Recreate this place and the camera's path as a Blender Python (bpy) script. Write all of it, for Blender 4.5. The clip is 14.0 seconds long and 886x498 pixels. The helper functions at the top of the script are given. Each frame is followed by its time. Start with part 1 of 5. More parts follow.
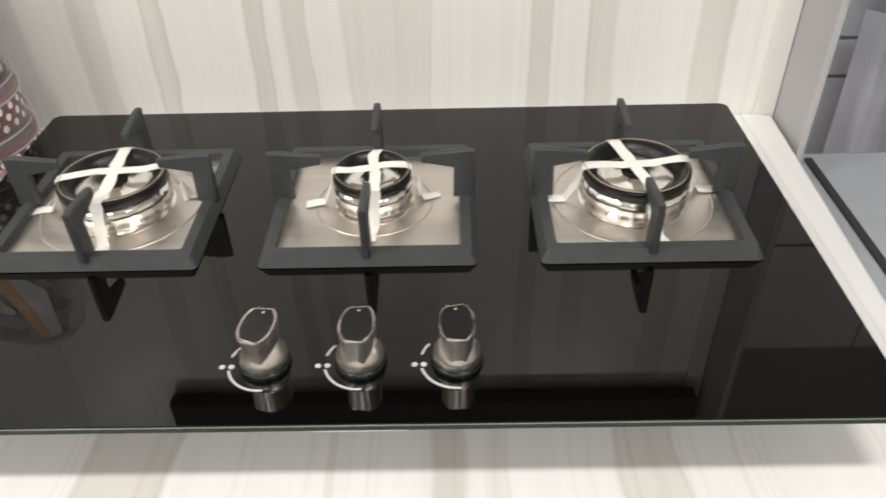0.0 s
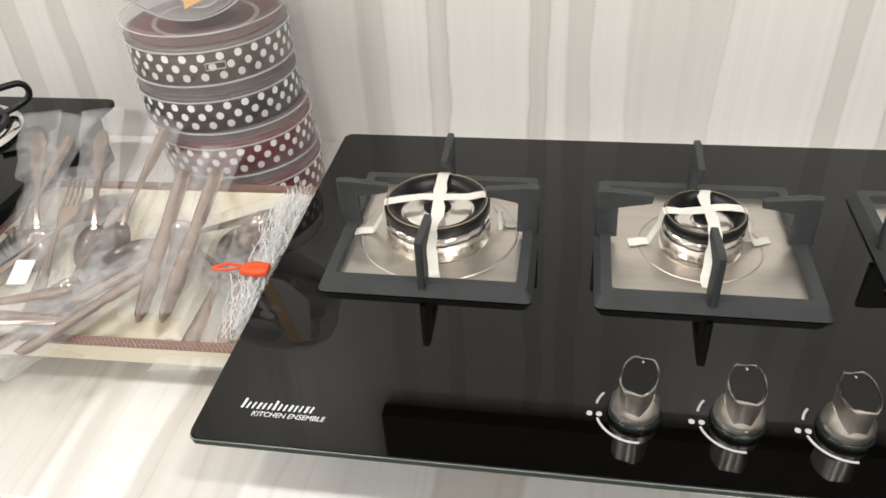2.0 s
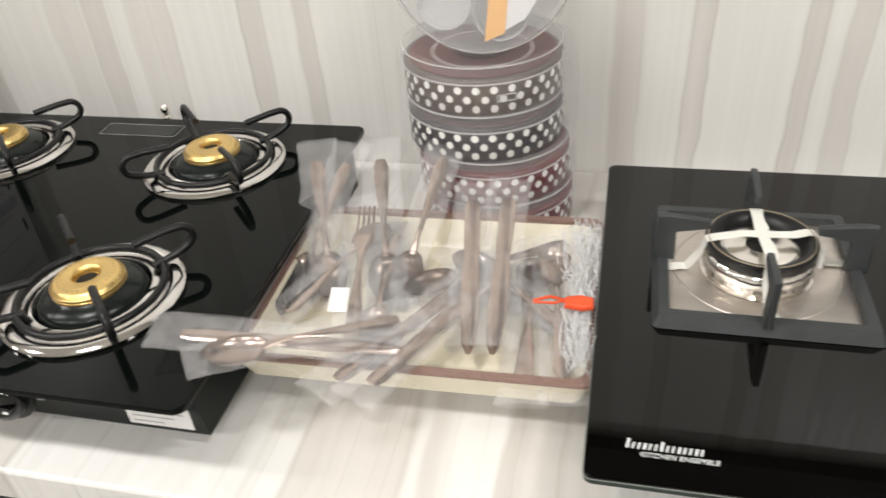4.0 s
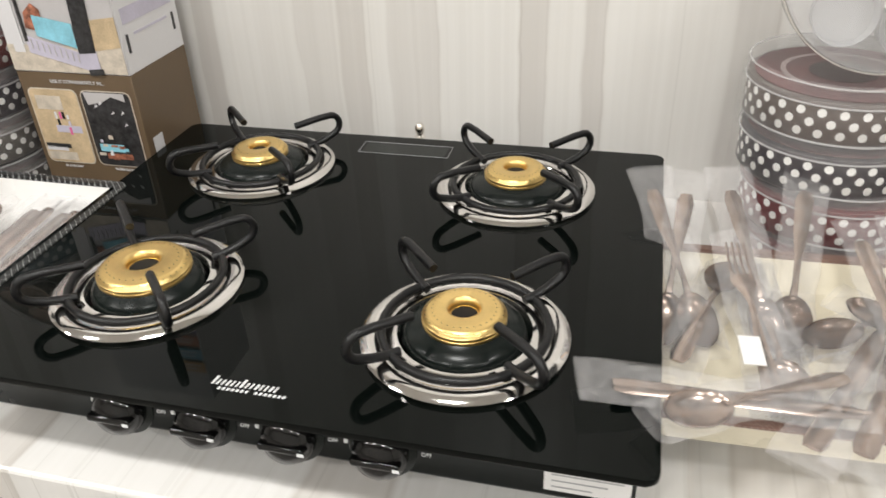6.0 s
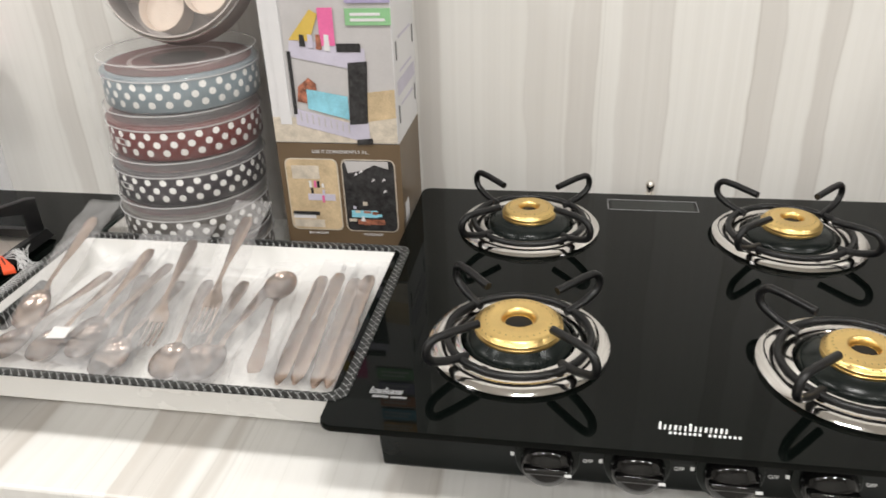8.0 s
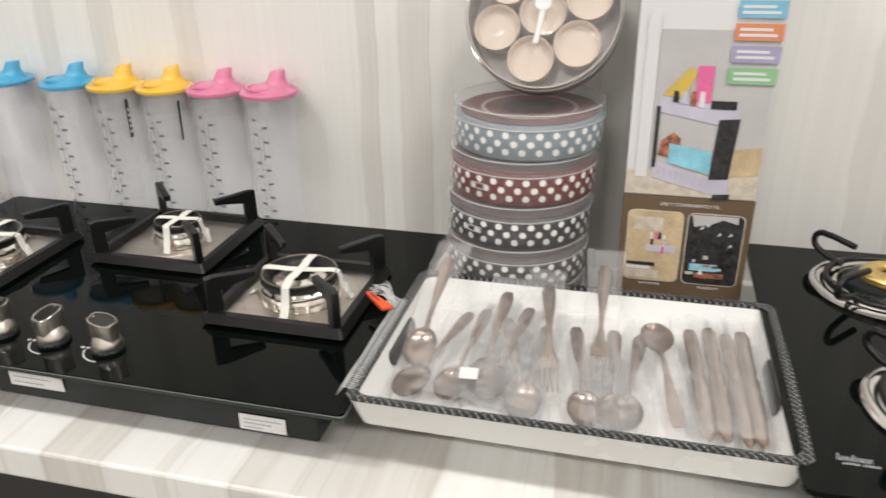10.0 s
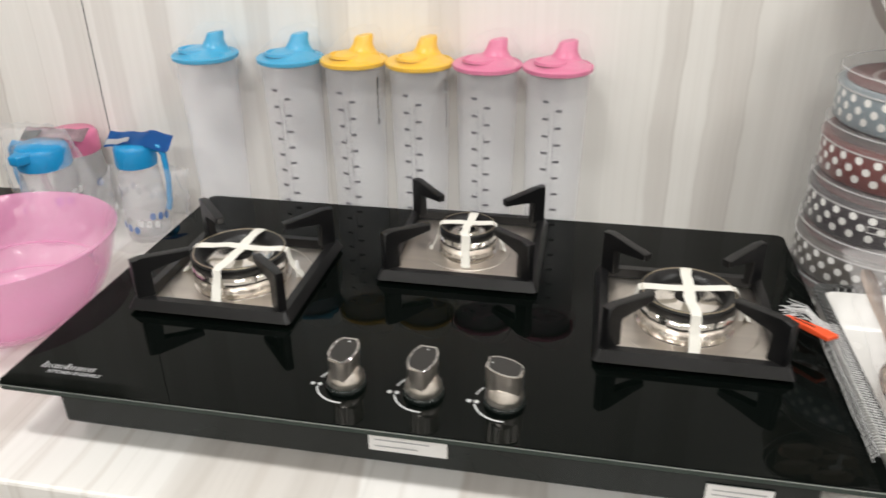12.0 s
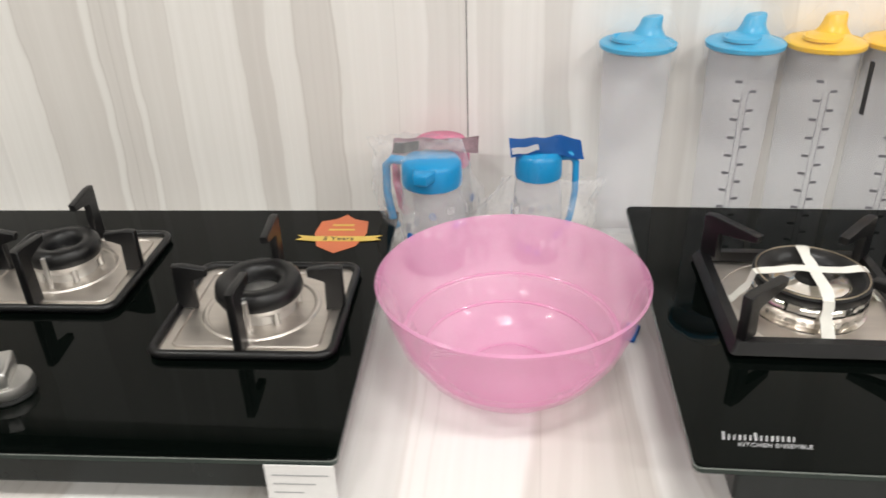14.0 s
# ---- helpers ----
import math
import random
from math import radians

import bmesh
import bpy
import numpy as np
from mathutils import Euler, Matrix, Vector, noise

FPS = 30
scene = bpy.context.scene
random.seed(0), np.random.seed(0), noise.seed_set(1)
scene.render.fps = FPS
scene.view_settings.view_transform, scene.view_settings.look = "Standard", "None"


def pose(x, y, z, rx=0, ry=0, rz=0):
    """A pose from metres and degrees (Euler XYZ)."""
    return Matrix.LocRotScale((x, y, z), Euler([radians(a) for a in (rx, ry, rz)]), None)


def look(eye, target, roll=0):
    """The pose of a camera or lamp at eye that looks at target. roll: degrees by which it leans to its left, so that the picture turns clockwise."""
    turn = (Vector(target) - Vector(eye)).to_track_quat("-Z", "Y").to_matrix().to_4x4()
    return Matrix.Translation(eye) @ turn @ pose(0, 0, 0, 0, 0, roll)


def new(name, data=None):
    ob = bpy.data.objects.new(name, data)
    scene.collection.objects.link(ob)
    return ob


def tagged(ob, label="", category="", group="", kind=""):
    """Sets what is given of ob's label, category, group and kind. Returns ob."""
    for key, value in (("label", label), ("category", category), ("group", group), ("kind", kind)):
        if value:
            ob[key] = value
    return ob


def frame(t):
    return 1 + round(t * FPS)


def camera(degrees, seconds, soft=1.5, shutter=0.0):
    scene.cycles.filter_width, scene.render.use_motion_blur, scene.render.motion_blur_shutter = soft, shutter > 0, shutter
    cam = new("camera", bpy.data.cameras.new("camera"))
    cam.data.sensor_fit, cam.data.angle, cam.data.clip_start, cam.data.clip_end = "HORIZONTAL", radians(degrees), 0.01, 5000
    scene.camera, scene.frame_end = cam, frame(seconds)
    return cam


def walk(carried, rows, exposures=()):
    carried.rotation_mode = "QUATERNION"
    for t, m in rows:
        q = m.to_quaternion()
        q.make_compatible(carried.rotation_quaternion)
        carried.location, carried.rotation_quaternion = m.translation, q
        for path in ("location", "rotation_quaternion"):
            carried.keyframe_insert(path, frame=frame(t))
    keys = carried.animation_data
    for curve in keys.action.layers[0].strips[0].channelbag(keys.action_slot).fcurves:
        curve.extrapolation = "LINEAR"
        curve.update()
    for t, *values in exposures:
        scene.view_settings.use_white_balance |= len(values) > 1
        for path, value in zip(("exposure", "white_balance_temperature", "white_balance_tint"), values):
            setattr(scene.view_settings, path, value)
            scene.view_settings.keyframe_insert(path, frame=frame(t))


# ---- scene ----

PATH = [
    (0, (0.504, -0.952, 1.353), (0.475, 0.627, 0.126), -1.6),
    (0.5, (0.398, -0.963, 1.359), (0.361, 0.607, 0.12), -1.5),
    (1, (0.334, -0.959, 1.36), (0.286, 0.602, 0.111), -1.9),
    (1.5, (0.324, -0.952, 1.373), (0.132, 0.627, 0.16), -3.1),
    (2, (0.287, -0.937, 1.374), (-0.022, 0.633, 0.174), -3.7),
    (2.5, (0.291, -0.925, 1.379), (-0.072, 0.642, 0.19), -3.8),
    (3, (0.271, -0.929, 1.387), (-0.206, 0.617, 0.212), -5.4),
    (3.5, (0.146, -0.955, 1.39), (-0.295, 0.623, 0.243), -5.7),
    (4, (0.009, -0.976, 1.403), (-0.418, 0.599, 0.246), -4.8),
    (4.2, (-0.04, -0.972, 1.402), (-0.504, 0.598, 0.252), -4.3),
    (6.3, (-0.441, -0.978, 1.345), (-0.868, 0.691, 0.329), -1.5),
    (6.5, (-0.478, -0.989, 1.343), (-0.862, 0.711, 0.362), -1.2),
    (7, (-0.633, -1.059, 1.348), (-0.922, 0.672, 0.391), -1.6),
    (7.2, (-0.682, -1.091, 1.356), (-0.966, 0.639, 0.393), -1.7),
    (9.3, (-0.994, -1.112, 1.402), (-1.427, 0.648, 0.556), -1.6),
    (9.5, (-1.045, -1.13, 1.401), (-1.497, 0.627, 0.559), -1.1),
    (10, (-1.202, -1.183, 1.421), (-1.658, 0.567, 0.568), -1.1),
    (10.5, (-1.353, -1.167, 1.413), (-1.889, 0.565, 0.569), -1.2),
    (11, (-1.503, -1.127, 1.403), (-1.965, 0.647, 0.603), -1.4),
    (11.5, (-1.633, -1.153, 1.391), (-1.945, 0.636, 0.554), -1.7),
    (12, (-1.766, -1.092, 1.382), (-2.102, 0.652, 0.464), -0.7),
    (12.5, (-1.968, -1.087, 1.389), (-2.252, 0.678, 0.492), -2.1),
    (13, (-2.179, -1.035, 1.384), (-2.405, 0.713, 0.44), -2.5),
    (13.5, (-2.333, -0.985, 1.37), (-2.608, 0.73, 0.378), -2.3),
    (14, (-2.498, -1.031, 1.367), (-2.678, 0.714, 0.405), -1.9),
]
cam = camera(60.1, 14.0, 1.6, 0.3)
walk(cam, [(t, look(eye, target, roll)) for t, eye, target, roll in PATH], [(0, 0.06), (3, 0.0), (7, -0.02), (9.3, -0.12), (10.5, -0.11), (12, -0.05), (14, 0.0)])

# ---- world and light ----
world = bpy.data.worlds.new("world")
world.use_nodes = True
world.node_tree.nodes["Background"].inputs[0].default_value = (1.0, 0.96, 0.9, 1)
world.node_tree.nodes["Background"].inputs[1].default_value = 0.05
scene.world = world
WARM = (1.0, 0.985, 0.955)


def panel_lamp(x, y, z, w, d, watts):
    data = bpy.data.lights.new("ceiling_panel_lamp", "AREA")
    data.shape, data.size, data.size_y, data.energy, data.color = "RECTANGLE", w, d, watts, WARM
    ob = new("ceiling_panel_lamp", data)
    ob.matrix_world = pose(x, y, z)
    return ob


LAMPS = [(-3.9, -1.0), (-2.3, -1.0), (-0.7, -1.0), (0.9, -1.0), (-3.1, -2.5), (-1.5, -2.5), (0.1, -2.5), (1.7, -2.5)]
for lx, ly in LAMPS:
    panel_lamp(lx, ly, 2.72, 0.42, 0.16, 16.5 if ly > -2 else 22)

# ---- materials ----


def nodes_of(name):
    m = bpy.data.materials.new(name)
    m.use_nodes = True
    t = m.node_tree
    return m, t, t.nodes["Principled BSDF"]


def add(t, kind, **values):
    n = t.nodes.new(kind)
    for k, v in values.items():
        n.inputs[k].default_value = v
    return n


def math_node(t, op, a, b=None, c=None):
    n = t.nodes.new("ShaderNodeMath")
    n.operation = op
    for i, v in enumerate((a, b, c)):
        if v is None:
            continue
        if isinstance(v, (int, float)):
            n.inputs[i].default_value = v
        else:
            t.links.new(v, n.inputs[i])
    return n.outputs[0]


def mix_color(t, fac, a, b):
    n = t.nodes.new("ShaderNodeMix")
    n.data_type = "RGBA"
    for sock, v in ((n.inputs[0], fac), (n.inputs[6], a), (n.inputs[7], b)):
        if isinstance(v, tuple):
            sock.default_value = (*v[:3], 1)
        elif isinstance(v, (int, float)):
            sock.default_value = v
        else:
            t.links.new(v, sock)
    return n.outputs[2]


def coords(t, scale=(1, 1, 1), rot=(0, 0, 0)):
    tc = t.nodes.new("ShaderNodeTexCoord")
    mp = t.nodes.new("ShaderNodeMapping")
    mp.inputs["Scale"].default_value, mp.inputs["Rotation"].default_value = scale, rot
    t.links.new(tc.outputs["Object"], mp.inputs[0])
    return mp.outputs[0]


def noise_of(t, vec, scale, detail=3.0, rough=0.5, distort=0.0):
    n = add(t, "ShaderNodeTexNoise", Scale=scale, Detail=detail, Roughness=rough, Distortion=distort)
    t.links.new(vec, n.inputs["Vector"])
    return n.outputs["Fac"]


def ramp(t, fac, stops):
    n = t.nodes.new("ShaderNodeValToRGB")
    while len(n.color_ramp.elements) < len(stops):
        n.color_ramp.elements.new(0.5)
    for e, (p, c) in zip(n.color_ramp.elements, stops):
        e.position, e.color = p, (*((c, c, c) if isinstance(c, (int, float)) else c), 1)
    t.links.new(fac, n.inputs[0])
    return n.outputs[0]


def bump_on(t, bsdf, height, strength, distance=0.002):
    b = add(t, "ShaderNodeBump", Strength=strength, Distance=distance)
    t.links.new(height, b.inputs["Height"])
    t.links.new(b.outputs[0], bsdf.inputs["Normal"])


def surface(name, color, rough=0.5, metal=0.0, vary=0.12, scale=25.0, bump=0.1, grain=400.0, stretch=(1, 1, 1), alpha=1.0, coat=0.0, ior=1.45, transmission=0.0, rvary=0.12):
    """A plain substance with blotches at one scale and grain at another."""
    m, t, b = nodes_of(name)
    vec = coords(t, stretch)
    big, fine = noise_of(t, vec, scale, 4), noise_of(t, vec, grain, 2)
    both = math_node(t, "ADD", math_node(t, "MULTIPLY", big, 0.7), math_node(t, "MULTIPLY", fine, 0.3))
    lo = tuple(c * (1 - vary) for c in color)
    hi = tuple(min(1.0, c * (1 + vary)) for c in color)
    t.links.new(ramp(t, both, [(0.3, lo), (0.7, hi)]), b.inputs["Base Color"])
    t.links.new(ramp(t, big, [(0.3, max(0.0, rough - rvary * rough)), (0.75, min(1.0, rough + rvary * rough))]), b.inputs["Roughness"])
    b.inputs["Metallic"].default_value, b.inputs["Alpha"].default_value = metal, alpha
    b.inputs["Coat Weight"].default_value, b.inputs["IOR"].default_value = coat, ior
    b.inputs["Transmission Weight"].default_value = transmission
    if bump:
        bump_on(t, b, fine, bump, 0.001)
    return m


# taupe bands of the wall laminate: place along the wall, width, depth of tone
BANDS = [
    (-3.171, 0.098, 0.42), (-3.086, 0.043, 0.46), (-3.025, 0.056, 0.36), (-2.870, 0.042, 0.5), (-2.778, 0.053, 0.42), (-2.597, 0.060, 0.26),
    (-2.535, 0.036, 0.26), (-2.435, 0.038, 0.38), (-2.268, 0.038, 0.34), (-2.150, 0.048, 0.34), (-1.979, 0.052, 0.32), (-1.650, 0.032, 0.42),
    (-1.565, 0.052, 0.34), (-1.290, 0.060, 0.3), (-1.019, 0.034, 0.46), (-0.842, 0.058, 0.28), (-0.790, 0.040, 0.46), (-0.717, 0.040, 0.3),
    (-0.680, 0.034, 0.36), (-0.532, 0.036, 0.46), (-0.447, 0.030, 0.44), (-0.250, 0.050, 0.3), (0.012, 0.040, 0.4), (0.105, 0.025, 0.42),
    (0.243, 0.026, 0.5), (0.300, 0.032, 0.42), (0.418, 0.112, 0.32), (0.626, 0.029, 0.44), (0.711, 0.040, 0.4), (0.862, 0.045, 0.42),
]


def streaked(name, across, along, rough=0.32, placed=()):
    """Cream laminate with taupe bands and hairlines that run along one axis and waver a little."""
    m, t, b = nodes_of(name)
    tc = t.nodes.new("ShaderNodeTexCoord")
    sep = t.nodes.new("ShaderNodeSeparateXYZ")
    t.links.new(tc.outputs["Object"], sep.inputs[0])
    u, v = sep.outputs[across], sep.outputs[along]
    joined = t.nodes.new("ShaderNodeCombineXYZ")
    t.links.new(u, joined.inputs[0]), t.links.new(v, joined.inputs[1])
    wav = t.nodes.new("ShaderNodeMapping")
    wav.inputs["Scale"].default_value = (3.0, 2.2, 1)
    t.links.new(joined.outputs[0], wav.inputs[0])
    waver = math_node(t, "MULTIPLY", math_node(t, "SUBTRACT", noise_of(t, wav.outputs[0], 1.5, 2), 0.5), 0.03 if placed else 0.055)
    jag_map = t.nodes.new("ShaderNodeMapping")
    jag_map.inputs["Scale"].default_value = (26.0, 11.0, 1)
    t.links.new(joined.outputs[0], jag_map.inputs[0])
    jag = math_node(t, "MULTIPLY", math_node(t, "SUBTRACT", noise_of(t, jag_map.outputs[0], 1.2, 2), 0.5), 0.007)
    uu = math_node(t, "ADD", math_node(t, "ADD", u, waver), jag)

    straight = math_node(t, "ADD", u, math_node(t, "MULTIPLY", waver, 0.3))

    def line(scale, offset, even=False):
        c = t.nodes.new("ShaderNodeCombineXYZ")
        t.links.new(straight if even else uu, c.inputs[0])
        c.inputs[1].default_value = offset
        s = t.nodes.new("ShaderNodeMapping")
        s.inputs["Scale"].default_value = (scale, 1, 1)
        t.links.new(c.outputs[0], s.inputs[0])
        return s.outputs[0]

    bands = noise_of(t, line(7.0, 3.7), 1.0, 2.0, 0.45)
    narrow = noise_of(t, line(27.0, 9.1), 1.0, 2.0, 0.5)
    hair = noise_of(t, line(95.0, 5.3, True), 1.0, 3.0, 0.6)
    base = mix_color(t, ramp(t, hair, [(0.35, 0.0), (0.7, 1.0)]), (0.795, 0.78, 0.75), (0.83, 0.815, 0.79))
    base = mix_color(t, ramp(t, bands, [(0.525, 0.0), (0.55, 0.45), (0.64, 0.48), (0.74, 0.2)]), base, (0.545, 0.495, 0.445))
    inner = noise_of(t, line(58.0, 2.2), 1.0, 2.0, 0.5)
    mask = math_node(t, "MULTIPLY", ramp(t, bands, [(0.44, 0.0), (0.54, 1.0)]), ramp(t, inner, [(0.5, 0.0), (0.64, 0.16)]))
    base = mix_color(t, mask, base, (0.47, 0.43, 0.39))
    base = mix_color(t, ramp(t, narrow, [(0.585, 0.0), (0.63, 0.36), (0.72, 0.2)]), base, (0.55, 0.50, 0.45))
    if placed:
        # placed bands where the wall is known, chance bands beyond them
        base = mix_color(t, math_node(t, "GREATER_THAN", u, -3.3), base, mix_color(t, ramp(t, hair, [(0.35, 0.0), (0.7, 1.0)]), (0.80, 0.782, 0.748), (0.84, 0.824, 0.792)))
        ragged = math_node(t, "ADD", uu, math_node(t, "MULTIPLY", math_node(t, "SUBTRACT", noise_of(t, jag_map.outputs[0], 0.5, 3), 0.5), 0.012))
        tone, line_tone = 0.0, 0.0
        for x, width, depth in placed:
            away = math_node(t, "ABSOLUTE", math_node(t, "SUBTRACT", ragged, x))
            m_in = t.nodes.new("ShaderNodeMapRange")
            m_in.interpolation_type = "SMOOTHSTEP"
            m_in.inputs["From Min"].default_value, m_in.inputs["From Max"].default_value = width / 2 - 0.004, width / 2 + 0.005
            m_in.inputs["To Min"].default_value, m_in.inputs["To Max"].default_value = depth, 0.0
            t.links.new(away, m_in.inputs["Value"])
            tone = math_node(t, "MAXIMUM", m_in.outputs[0], tone)
            rim = math_node(t, "COMPARE", away, width / 2 - 0.001, 0.0016)
            line_tone = math_node(t, "MAXIMUM", math_node(t, "MULTIPLY", rim, depth * 0.6), line_tone)
        vein = ramp(t, noise_of(t, line(46.0, 1.4), 1.0, 2.0, 0.5), [(0.3, 0.72), (0.6, 1.0), (0.72, 1.3)])
        base = mix_color(t, math_node(t, "MULTIPLY", tone, vein), base, (0.52, 0.48, 0.445))
        base = mix_color(t, math_node(t, "MULTIPLY", line_tone, ramp(t, narrow, [(0.42, 0.0), (0.6, 1.0)])), base, (0.40, 0.36, 0.32))
    edge = math_node(t, "MULTIPLY", math_node(t, "LESS_THAN", u, -3.3) if placed else 1.0, 1.0)
    edge = math_node(t, "MULTIPLY", edge, ramp(t, bands, [(0.53, 0.0), (0.545, 0.28), (0.565, 0.0)]))
    base = mix_color(t, edge, base, (0.42, 0.38, 0.335))
    t.links.new(base, b.inputs["Base Color"])
    t.links.new(ramp(t, hair, [(0.3, rough - 0.05), (0.7, rough + 0.08)]), b.inputs["Roughness"])
    bump_on(t, b, hair, 0.05, 0.0005)
    return m


def dotted(name, color, dot=(0.86, 0.85, 0.83), radius=0.105, around=29, rows=3, z0=0.0075, pitch=0.0116, size=0.36):
    """Sheet-metal print with rows of staggered round dots round an upright tin."""
    m, t, b = nodes_of(name)
    tc = t.nodes.new("ShaderNodeTexCoord")
    sep = t.nodes.new("ShaderNodeSeparateXYZ")
    t.links.new(tc.outputs["Object"], sep.inputs[0])
    ang = math_node(t, "ARCTAN2", sep.outputs[1], sep.outputs[0])
    u = math_node(t, "MULTIPLY", ang, around / (2 * math.pi))
    v = math_node(t, "DIVIDE", math_node(t, "SUBTRACT", sep.outputs[2], z0), pitch)
    row = math_node(t, "FLOOR", v)
    u = math_node(t, "ADD", u, math_node(t, "MULTIPLY", row, 0.5))
    fu = math_node(t, "SUBTRACT", math_node(t, "FRACT", math_node(t, "ADD", u, 100.0)), 0.5)
    fv = math_node(t, "SUBTRACT", math_node(t, "FRACT", v), 0.5)
    wide = 2 * math.pi * radius / around
    d = math_node(t, "SQRT", math_node(t, "ADD", math_node(t, "POWER", math_node(t, "MULTIPLY", fu, wide), 2.0), math_node(t, "POWER", math_node(t, "MULTIPLY", fv, pitch), 2.0)))
    inside = math_node(t, "MULTIPLY", math_node(t, "LESS_THAN", d, size * pitch * 1.15), math_node(t, "MULTIPLY", math_node(t, "GREATER_THAN", v, 0.0), math_node(t, "LESS_THAN", v, float(rows))))
    vec = coords(t)
    tint = mix_color(t, noise_of(t, vec, 30, 3), tuple(c * 0.85 for c in color), tuple(min(1, c * 1.15) for c in color))
    t.links.new(mix_color(t, inside, tint, dot), b.inputs["Base Color"])
    b.inputs["Roughness"].default_value = 0.28
    b.inputs["Coat Weight"].default_value = 0.3
    return m


def film(name, alpha=0.16, color=(0.92, 0.92, 0.92), crinkle=60.0, rough=0.12, fold=0.35):
    """Clear crinkled wrapping film."""
    m, t, b = nodes_of(name)
    vec = coords(t)
    n = noise_of(t, vec, crinkle, 4, 0.6, 1.5)
    b.inputs["Base Color"].default_value = (*color, 1)
    b.inputs["Roughness"].default_value = rough
    t.links.new(ramp(t, n, [(0.35, alpha * 0.7), (0.55, alpha), (0.75, min(1.0, alpha * 1.9))]), b.inputs["Alpha"])
    bump_on(t, b, n, fold, 0.002 + 0.004 * fold * fold)
    return m


def woven(name, dark, light, scale=62.0):
    m, t, b = nodes_of(name)
    vec = coords(t, (1, 1, 1), (0, 0, 0.785))
    c = add(t, "ShaderNodeTexBrick", Scale=scale)
    c.inputs["Color1"].default_value, c.inputs["Color2"].default_value, c.inputs["Mortar"].default_value = (*dark, 1), (*dark, 1), (*light, 1)
    c.inputs["Mortar Size"].default_value = 0.010
    t.links.new(vec, c.inputs["Vector"])
    t.links.new(c.outputs["Color"], b.inputs["Base Color"])
    b.inputs["Roughness"].default_value = 0.4
    return m


M = {}
M["wall"] = streaked("streaked_laminate_wall", 0, 2, 0.32, BANDS)
M["counter"] = streaked("streaked_laminate_counter", 0, 1, 0.3)
M["plaster"] = surface("white_plaster", (0.78, 0.76, 0.72), 0.85, vary=0.05, scale=3, bump=0.15, grain=120)
M["grey_paint"] = surface("grey_painted_post", (0.47, 0.46, 0.47), 0.6, vary=0.1, scale=5, stretch=(1, 2, 0.5))
M["floor"] = surface("grey_floor_tile", (0.30, 0.28, 0.26), 0.35, vary=0.12, scale=6)
M["tile"] = surface("white_wall_tile", (0.78, 0.78, 0.8), 0.25, vary=0.04, scale=5, bump=0.03)
M["grout"] = surface("grey_grout", (0.3, 0.3, 0.31), 0.9)
M["cloth"] = surface("white_cotton_cloth", (0.75, 0.75, 0.80), 0.9, vary=0.06, scale=14, bump=0.4, grain=900)
M["blue_cloth"] = surface("pale_blue_cloth", (0.45, 0.53, 0.72), 0.9, vary=0.08, scale=14, bump=0.4, grain=900)
M["dark_board"] = surface("dark_cabinet_board", (0.035, 0.033, 0.032), 0.5, vary=0.2, scale=9)
M["hood_black"] = surface("matt_black_hood", (0.004, 0.0045, 0.0045), 0.7, vary=0.1)
M["glass_top"] = surface("black_toughened_glass", (0.002, 0.0035, 0.003), 0.025, vary=0.1, scale=40, bump=0.0, ior=1.35)
M["glass_bright"] = surface("black_mirror_glass", (0.002, 0.0017, 0.0014), 0.025, vary=0.1, scale=40, bump=0.0, ior=1.42)
M["glass_deep"] = surface("deep_black_glass", (0.0015, 0.0025, 0.002), 0.03, vary=0.1, scale=40, bump=0.0, ior=1.18)
M["glass_dim"] = surface("black_coated_glass", (0.002, 0.003, 0.0025), 0.03, vary=0.1, scale=40, bump=0.0, ior=1.23)
M["stove_enamel"] = surface("dull_black_enamel_sheet", (0.004, 0.006, 0.0055), 0.3, vary=0.2, scale=12, bump=0.02, ior=1.22)
M["shelf_glass"] = surface("grey_glass_shelf", (0.40, 0.42, 0.44), 0.12, vary=0.08, scale=6, bump=0.0)
# pale tone for the highlight painted along the glass edges
M["edge_glint"] = surface("glass_edge_glint", (0.30, 0.33, 0.31), 0.2, 0.6, vary=0.1, bump=0.0)
M["enamel"] = surface("black_enamel_sheet", (0.006, 0.009, 0.008), 0.26, vary=0.2, scale=12, bump=0.02, ior=1.36)
M["iron"] = surface("matt_cast_iron", (0.042, 0.046, 0.047), 0.5, vary=0.2, scale=50, bump=0.35, grain=900)
M["iron_dark"] = surface("black_enamelled_iron", (0.005, 0.005, 0.0055), 0.34, vary=0.2, scale=50, bump=0.2, grain=900)
M["steel"] = surface("brushed_stainless_plate", (0.70, 0.65, 0.60), 0.42, 1.0, vary=0.08, scale=8, bump=0.06, grain=260, stretch=(1, 14, 1))
M["chrome"] = surface("polished_chrome", (0.72, 0.7, 0.68), 0.09, 1.0, vary=0.04, scale=20, bump=0.0)
M["knob_inlay"] = surface("smoked_knob_inlay", (0.018, 0.017, 0.016), 0.2, vary=0.1, bump=0.0)
M["knob_gloss"] = surface("glossy_black_knob", (0.005, 0.005, 0.005), 0.06, vary=0.1, bump=0.0, ior=1.5)
M["glass_side"] = surface("green_black_glass_side", (0.035, 0.048, 0.042), 0.18, vary=0.15, scale=60, bump=0.0)
M["satin"] = surface("satin_steel_knob", (0.88, 0.84, 0.79), 0.19, 1.0, vary=0.06, scale=30, bump=0.03, stretch=(1, 1, 8))
M["knob_steel"] = surface("brushed_knob_steel", (0.88, 0.82, 0.76), 0.33, 1.0, vary=0.07, scale=30, bump=0.04, stretch=(1, 1, 8))
